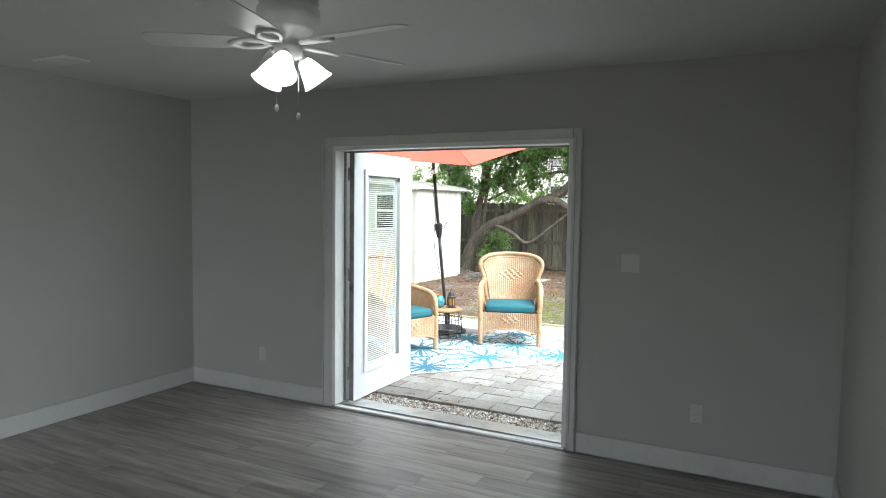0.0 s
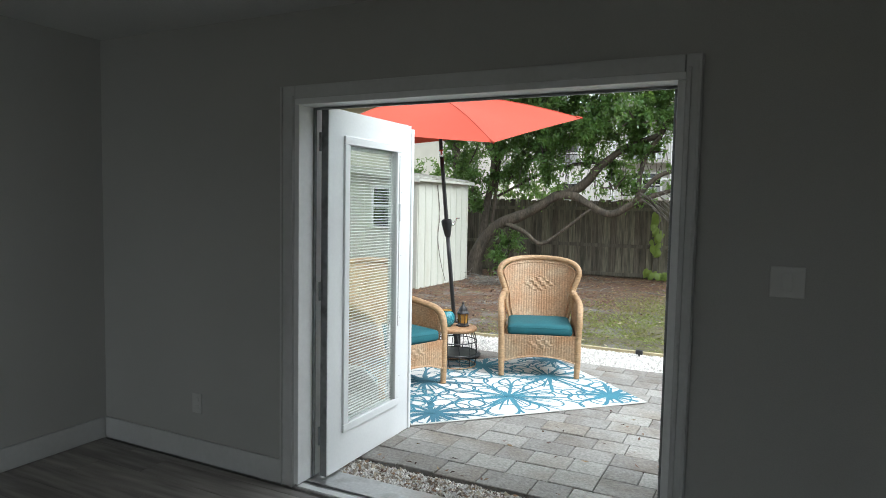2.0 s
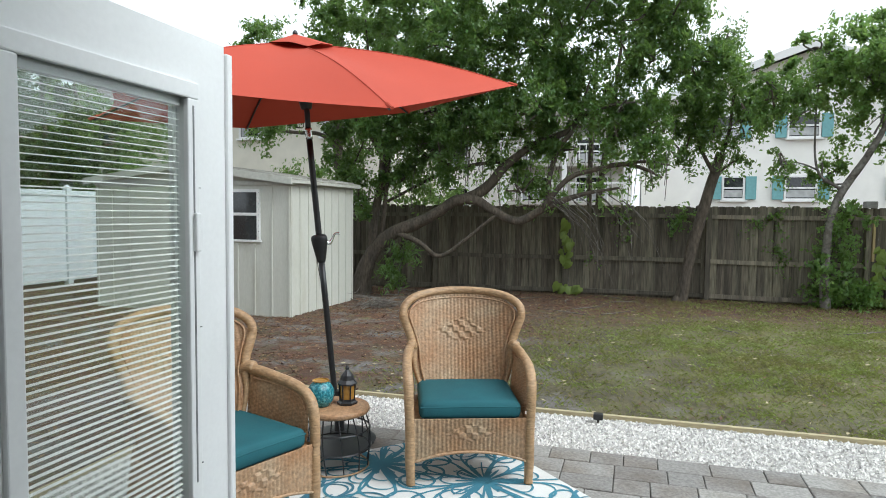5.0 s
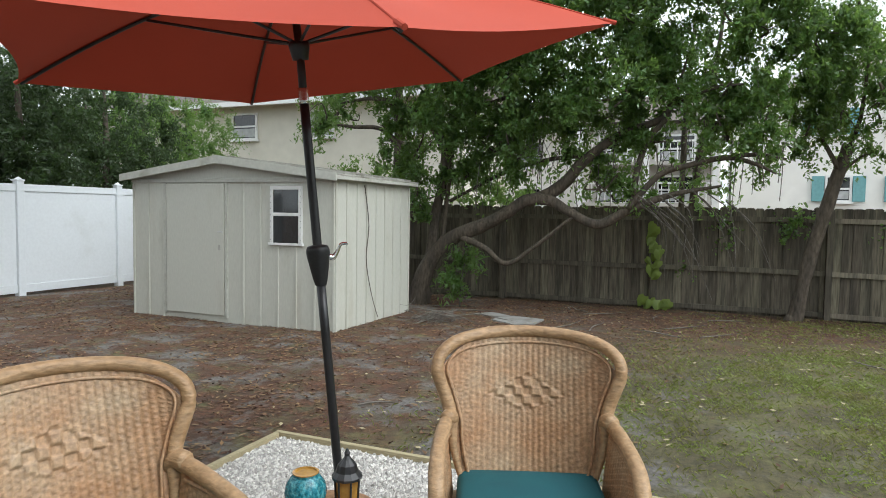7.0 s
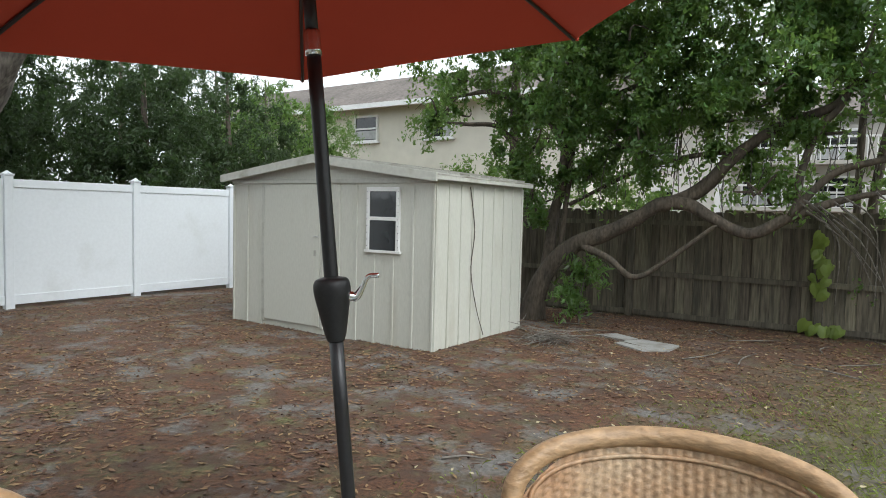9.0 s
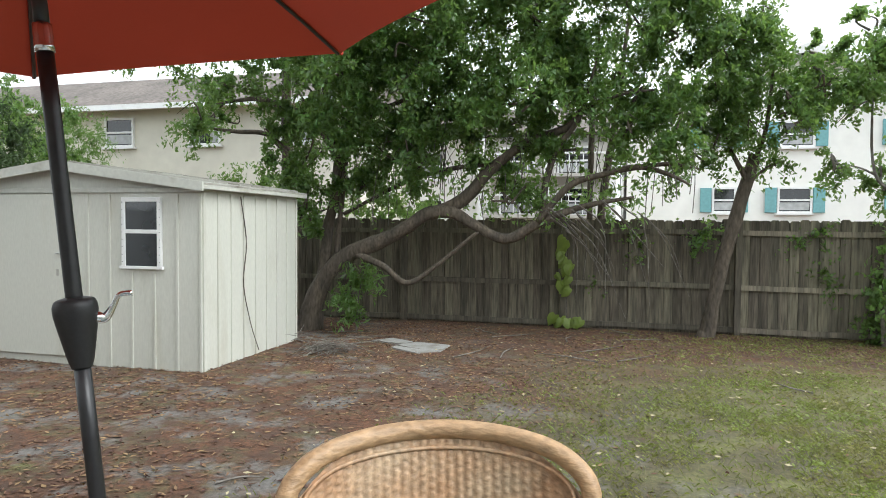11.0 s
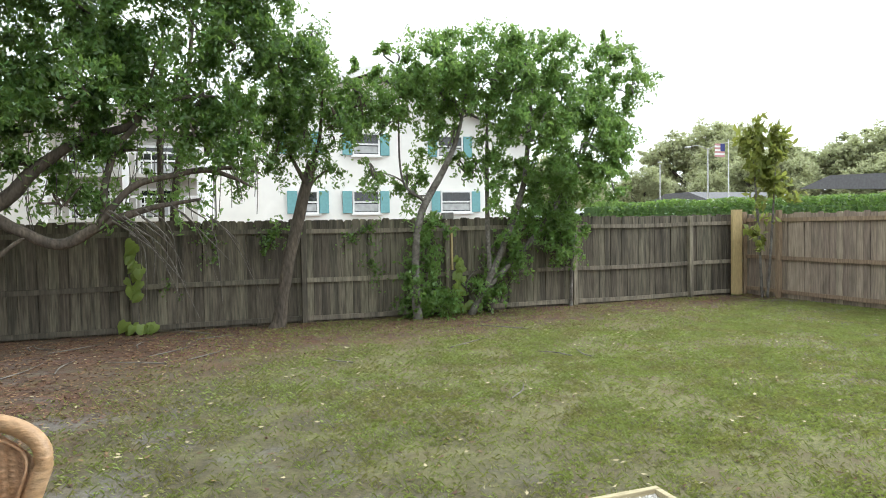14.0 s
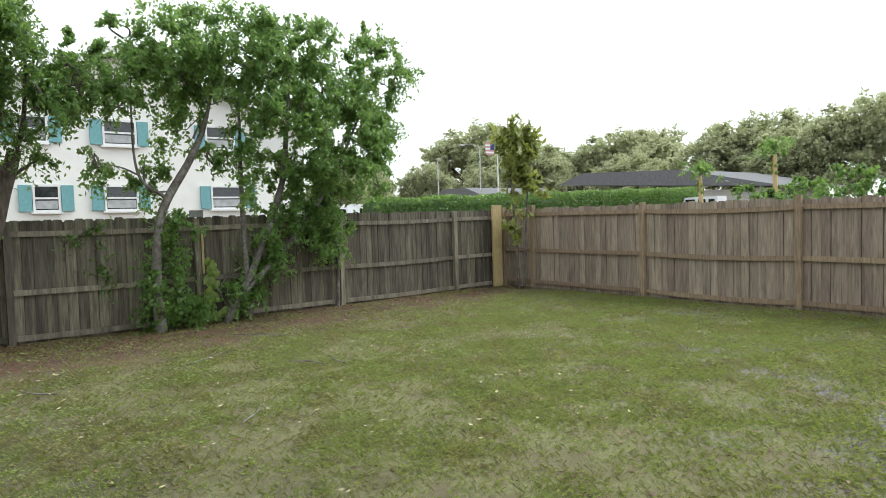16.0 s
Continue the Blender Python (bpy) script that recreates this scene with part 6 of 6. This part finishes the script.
    tips = g.normal(size=(26, 3)) * np.array([0.34, 0.34, 0.14]) + np.array([0, 0, h + 0.25])
    for q in tips[:12]:
        part("leaf_stalk", tube([(0, 0, h - 0.05, 0.012), (*(q * 0.5 + np.array([0, 0, h * 0.5 + 0.15])), 0.01), (*q, 0.006)], 8, 5), M["leafbright"], p)
    k = np.repeat(np.arange(26), 9)
    tagged(many_quads("leaf_tuft", leaves(tips[k] + g.normal(size=(len(k), 3)) * 0.10, 0.24, 0.09, g, 0.25), M["leafbright"], p), kind="stuff")
    for i in range(7):
        part("fruit", lathe([(0.01, -0.09), (0.06, -0.05), (0.065, 0.0), (0.03, 0.07), (0.01, 0.09)], 10, at=(0.11 * math.cos(i * 2.1), 0.11 * math.sin(i * 2.1), h - 0.25 - 0.09 * i)), M["leafyellow"], p, smooth=True)


papaya("slim papaya tree with a tuft of lobed leaves", 25.0, 17.3, 3.7, 91)
papaya("slim papaya tree with pale fruit below its leaves", 25.0, 20.4, 3.1, 92)

fh = thing("far_bungalow", "low house with a long grey shingle roof", "house")
part("wall", box(60, 33.5, -0.1, 74, 56.5, 3.4), M["houseC"], fh)
part("roof", prism([(31.5, 3.4), (58.0, 4.9), (54.3, 6.1), (42, 5.6)], 59, 75), M["roofgrey"], fh).matrix_basis = Matrix(((0, 1, 0, 0), (1, 0, 0, 0), (0, 0, 1, 0), (0, 0, 0, 1)))
fh2 = thing("far_bungalow", "low house with a dark roof behind the car park", "house")
part("wall", box(52, 62, -0.1, 64, 74, 3.4), M["houseC"], fh2)
part("roof", prism([(61, 3.4), (75, 3.4), (70, 5.0), (66, 5.0)], 51, 65), M["roofgrey"], fh2).matrix_basis = Matrix(((0, 1, 0, 0), (1, 0, 0, 0), (0, 0, 1, 0), (0, 0, 0, 1)))


def van(label, x, y, rz):
    v = thing("parked_van", label, "van", (x, y, -0.1), rz)
    part("body", prism([(-1.3, 0.35), (1.3, 0.35), (1.32, 1.3), (0.95, 2.45), (-1.2, 2.5), (-1.3, 1.4)], -0.95, 0.95), M["carpaint"], v)
    part("window", prism([(0.1, 1.45), (1.12, 1.45), (0.86, 2.2), (0.1, 2.25)], -0.962, -0.951), M["darkglass"], v)
    part("window", prism([(-1.1, 1.45), (0.0, 1.45), (0.0, 2.25), (-1.05, 2.25)], -0.962, -0.951), M["darkglass"], v)
    for a0, a1 in ((0.2, 0.95), (-0.5, 0.1), (-1.1, -0.6)):
        part("window", prism([(a0, 1.6), (a1, 1.6), (a1 - 0.06, 2.32), (a0 + 0.06, 2.32)], 0.951, 0.962), M["darkglass"], v)
    for s in (-0.8, 0.8):
        wl_ = lathe([(0.2, -0.1), (0.36, -0.08), (0.36, 0.08), (0.2, 0.1)], 16)
        wl_.transform(Matrix.Translation((s, -0.86, 0.36)) @ Matrix.Rotation(radians(90), 4, "X"))
        part("wheel", wl_, M["blackplastic"], v)


van("white van parked beyond the side fence", 41.0, 29.2, 100)
van("white van parked beyond the back fence", 15.5, 36.5, 20)
van("white van parked beyond the back fence", 19.0, 38.0, 10)


def lamp_post(label, x, y, h, arm):
    p = thing("street_lamp", label, "street lamp", (x, y, -0.1))
    part("pole", tube([(0, 0, 0, 0.09), (0, 0, h, 0.05)], 6, 8), M["alu"], p)
    if arm:
        part("arm", tube([(0, 0, h - 0.1, 0.035), (-0.5, 0.5, h + 0.25, 0.03), (-1.0, 1.0, h + 0.2, 0.03)], 10, 6), M["alu"], p)
        part("arm", tube([(0, 0, h - 0.1, 0.035), (0.5, -0.5, h + 0.25, 0.03), (1.0, -1.0, h + 0.35, 0.03)], 10, 6), M["alu"], p)
    part("lamp_head", box(-1.25 if arm else -0.15, 0.85 if arm else -0.12, h + 0.12, -0.85 if arm else 0.15, 1.15 if arm else 0.12, h + 0.22, 0.03), M["alu"], p)


lamp_post("grey two-armed street lamp in the distance", 35.0, 45.4, 7.3, True)
lamp_post("grey street lamp in the distance", 35.0, 51.0, 6.6, False)
fp = thing("flagpole", "white flagpole with a small striped flag", "flagpole", (35.0, 43.3, -0.1))
part("pole", tube([(0, 0, 0, 0.06), (0, 0, 7.7, 0.035)], 6, 8), M["trim"], fp)
for i in range(7):
    part("stripe", box(-0.95, 0.35, 6.45 + i * 0.14, -0.02, 0.37, 6.585 + i * 0.14), M["flagcloth"] if i % 2 == 0 else M["trim"], fp)
part("canton", box(-0.42, 0.33, 6.87, -0.02, 0.348, 7.42), M["flagblue"], fp)


# ---- paving, gravel, grass and litter ----
pav = thing("pavement", "weathered grey-brown concrete pavers of the patio", "pavers", kind="structure")
rng = random.Random(5)
paver_mesh = {}
y = PY0
while y < PY1 - 0.05:
    d = 0.199
    x = PX0 - rng.choice((0.0, 0.1, 0.15))
    while x < PX1 - 0.03:
        w_ = rng.choice((0.2, 0.25, 0.3, 0.3))
        a, b = max(x, PX0), min(x + w_, PX1)
        if b - a > 0.04:
            key = round(b - a, 2)
            if key not in paver_mesh:
                bm = box(-key / 2 + 0.0025, -d / 2 + 0.0025, -0.03, key / 2 - 0.0025, d / 2 - 0.0025, 0.0)
                bmesh.ops.bevel(bm, geom=[e for e in bm.edges if all(v.co.z > -0.001 for v in e.verts)], offset=0.004, segments=1, affect="EDGES")
                paver_mesh[key] = bpy.data.meshes.new("paver")
                bm.to_mesh(paver_mesh[key])
                bm.free()
                paver_mesh[key].materials.append(M["paver"])
            o = new("paver", paver_mesh[key])
            o.parent = pav
            o.location = ((a + b) / 2, y + d / 2, 0.018 + rng.uniform(-0.003, 0.003))
            o.rotation_euler = (rng.uniform(-0.008, 0.008), rng.uniform(-0.008, 0.008), rng.uniform(-0.006, 0.006))
        x += w_
    y += d

g = np.random.default_rng(8)


def chips(n, boxes, z, size, flat=0.6):
    """Small broken chips, as tilted pyramidal shards, strewn over rectangles."""
    area = np.array([(b[2] - b[0]) * (b[3] - b[1]) for b in boxes])
    k = g.choice(len(boxes), n, p=area / area.sum())
    bx = np.array(boxes)[k]
    c = np.stack([bx[:, 0] + (bx[:, 2] - bx[:, 0]) * g.random(n), bx[:, 1] + (bx[:, 3] - bx[:, 1]) * g.random(n), z + 0.006 * g.random(n)], axis=1)
    ang = g.random(n) * 6.283
    s = size * (0.5 + g.random(n))
    base = []
    for q in range(3):
        a = ang + q * 2.094 + g.normal(size=n) * 0.25
        base.append(c + np.stack([np.cos(a) * s, np.sin(a) * s, -0.004 + 0 * a], axis=1))
    top = c + np.stack([g.normal(size=n) * s * 0.3, g.normal(size=n) * s * 0.3, s * flat * (0.6 + 0.6 * g.random(n))], axis=1)
    return base, top


def chip_mesh(name, n, boxes, z, size, material, label, category):
    base, top = chips(n, boxes, z, size)
    v = np.stack([*base, top], axis=1).reshape(-1, 3)
    i = np.arange(n) * 4
    f = np.concatenate([np.stack([i, i + 1, i + 3], 1), np.stack([i + 1, i + 2, i + 3], 1), np.stack([i + 2, i, i + 3], 1)])
    me = bpy.data.meshes.new(name)
    me.from_pydata(v.tolist(), [], f.tolist())
    return tagged(mesh_ob(name, me, material), label, category, kind="stuff")


border = [(EX0, PY1, EX1, EY1), (EX0, 5.5, PX0, PY1), (PX1, 5.5, EX1, PY1)]
chip_mesh("shell_gravel", 26000, border, -0.004, 0.013, M["shell"], "crushed white shell gravel round the patio", "gravel")
chip_mesh("door_gravel", 5000, [(PX0 + 0.5, WY1 + 0.26, PX1, PY0)], -0.010, 0.012, M["shell"], "white shell gravel along the door sill", "gravel")
chip_mesh("door_pebbles", 1300, [(PX0 + 0.5, WY1 + 0.26, PX1, PY0)], -0.008, 0.016, M["pebble"], "brown pebbles mixed in by the sill", "pebbles")


def field(v, lo, hi):
    return np.clip((v - lo) / (hi - lo), 0, 1)


def lawn_noise(p, f):
    return np.array([noise.noise(Vector((x * f, y * f, 7.3))) for x, y in p])


def heights(p):
    return np.array([ground_z(x, y) for x, y in p])


# grass: short blades, thicker to the east and towards the patio
n = 640000
p = np.stack([-6.5 + 16.3 * g.random(n), 4.6 + 12.2 * g.random(n) ** 1.0], axis=1)
near = np.hypot(p[:, 0] + 1.5, p[:, 1] - 5.8)
cover = 1 - field(-p[:, 0] + 0.28 * p[:, 1] + 1.7, 6.2, 8.8)
cover *= 1 - 0.8 * field(p[:, 1] - 0.13 * p[:, 0], 12.6, 14.6)
cover *= 0.22 + 0.78 * field(lawn_noise(p, 1.1) + 0.6 * lawn_noise(p, 3.1) + 0.4 * lawn_noise(p, 7.0), -0.35, 0.30)
cover *= 1 - 0.6 * field(-p[:, 0] - 0.30 * p[:, 1], -4.6, -1.6)
outside = (p[:, 1] > EY1 + 0.05) | (p[:, 0] > EX1 + 0.06)
keep = (g.random(n) < cover) & outside
p = p[keep]
n = len(p)
z = heights(p)
ang = g.random(n) * 6.283
ln = 0.014 + 0.022 * g.random(n)
far_k = 1 + field(np.hypot(p[:, 0] + 1.5, p[:, 1] - 5.8), 2.5, 10) * 1.3
wd = 0.0018 * far_k
lean = 0.9 + 1.3 * g.random(n)
dirx, diry = np.cos(ang), np.sin(ang)
b0 = np.stack([p[:, 0] - diry * wd, p[:, 1] + dirx * wd, z - 0.004], 1)
b1 = np.stack([p[:, 0] + diry * wd, p[:, 1] - dirx * wd, z - 0.004], 1)
t1 = np.stack([p[:, 0] + dirx * ln * lean * 0.6 + diry * wd * 0.7, p[:, 1] + diry * ln * lean * 0.6 - dirx * wd * 0.7, z + ln * 0.8], 1)
t2 = np.stack([p[:, 0] + dirx * ln * lean, p[:, 1] + diry * ln * lean, z + ln * 0.75], 1)
tagged(many_quads("grass", np.stack([b0, b1, t1, t2], 1), M["grass"], None, "short thin lawn grass", "stuff"), category="grass")

# leaf litter: dead leaves lying flat, thick to the west and along the fence
n = 115000
p = np.stack([-13.0 + 22.8 * g.random(n), 4.8 + 12.0 * g.random(n)], axis=1)
cover = field(-p[:, 0] + 0.28 * p[:, 1] + 1.7, 6.5, 8.9) * 0.9 + field(p[:, 1] - 0.13 * p[:, 0], 14.6, 16.2) * 0.9 + 0.05
cover *= 0.3 + 0.7 * field(lawn_noise(p, 0.9), -0.3, 0.2)
outside = (p[:, 1] > EY1 + 0.05) | (p[:, 0] > EX1 + 0.06) | (p[:, 0] < EX0 - 0.06)
keep = (g.random(n) < cover) & outside
p = p[keep]
c = np.stack([p[:, 0], p[:, 1], heights(p) + 0.012], 1)
lv = leaves(c, 0.075, 0.026, g, 0.0)
lv[:, :, 2] = c[:, None, 2] + (lv[:, :, 2] - c[:, None, 2]) * 0.22
tagged(many_quads("leaf_litter", lv, M["litter"], None, "reddish-brown dead leaves on the ground", "stuff"), category="leaf litter")
# scattered pale leaves on lawn, patio and rug
n = 650
p = np.stack([-5.0 + 14.0 * g.random(n), 8.6 + 7.5 * g.random(n)], axis=1)
c = np.stack([p[:, 0], p[:, 1], heights(p) + 0.022], 1)
lv = leaves(c, 0.06, 0.03, g, 0.0)
lv[:, :, 2] = c[:, None, 2] + (lv[:, :, 2] - c[:, None, 2]) * 0.3
tagged(many_quads("pale_leaves", lv, M["edging"], None, "scattered pale dry leaves on the lawn", "stuff"), category="dry leaves")
n = 90
p = np.concatenate([np.stack([-2.6 + 1.9 * g.random(n), 4.55 + 0.25 * g.random(n)], 1), np.stack([-2.6 + 2.2 * g.random(n // 2), 4.8 + 1.8 * g.random(n // 2)], 1)])
c = np.stack([p[:, 0], p[:, 1], np.where(p[:, 1] < 4.75, 0.006, 0.03)], 1)
lv = leaves(c, 0.05, 0.02, g, 0.0)
lv[:, :, 2] = c[:, None, 2] + (lv[:, :, 2] - c[:, None, 2]) * 0.3
tagged(many_quads("patio_leaves", lv, M["litter"], None, "a few dead leaves on the pavers by the door", "stuff"), category="dry leaves")

# sticks and twigs lying about
gs = random.Random(77)
for i in range(26):
    x, y = (gs.uniform(-6.4, -1.0), gs.uniform(14.2, 16.6)) if i < 18 else (gs.uniform(-5, 5), gs.uniform(9.5, 15))
    a, ln = gs.uniform(0, 3.14), gs.uniform(0.25, 0.9)
    z = ground_z(x, y) + 0.012
    st = thing("fallen_stick", "dry grey stick lying on the ground", "stick", (x, y, z), math.degrees(a), "fallen sticks")
    part("stick", tube([(-ln / 2, 0, 0.0, 0.009), (0, gs.uniform(-0.06, 0.06), 0.012, 0.008), (ln / 2, gs.uniform(-0.05, 0.05), 0.02, 0.004)], 8, 5), M["barkgrey"], st)
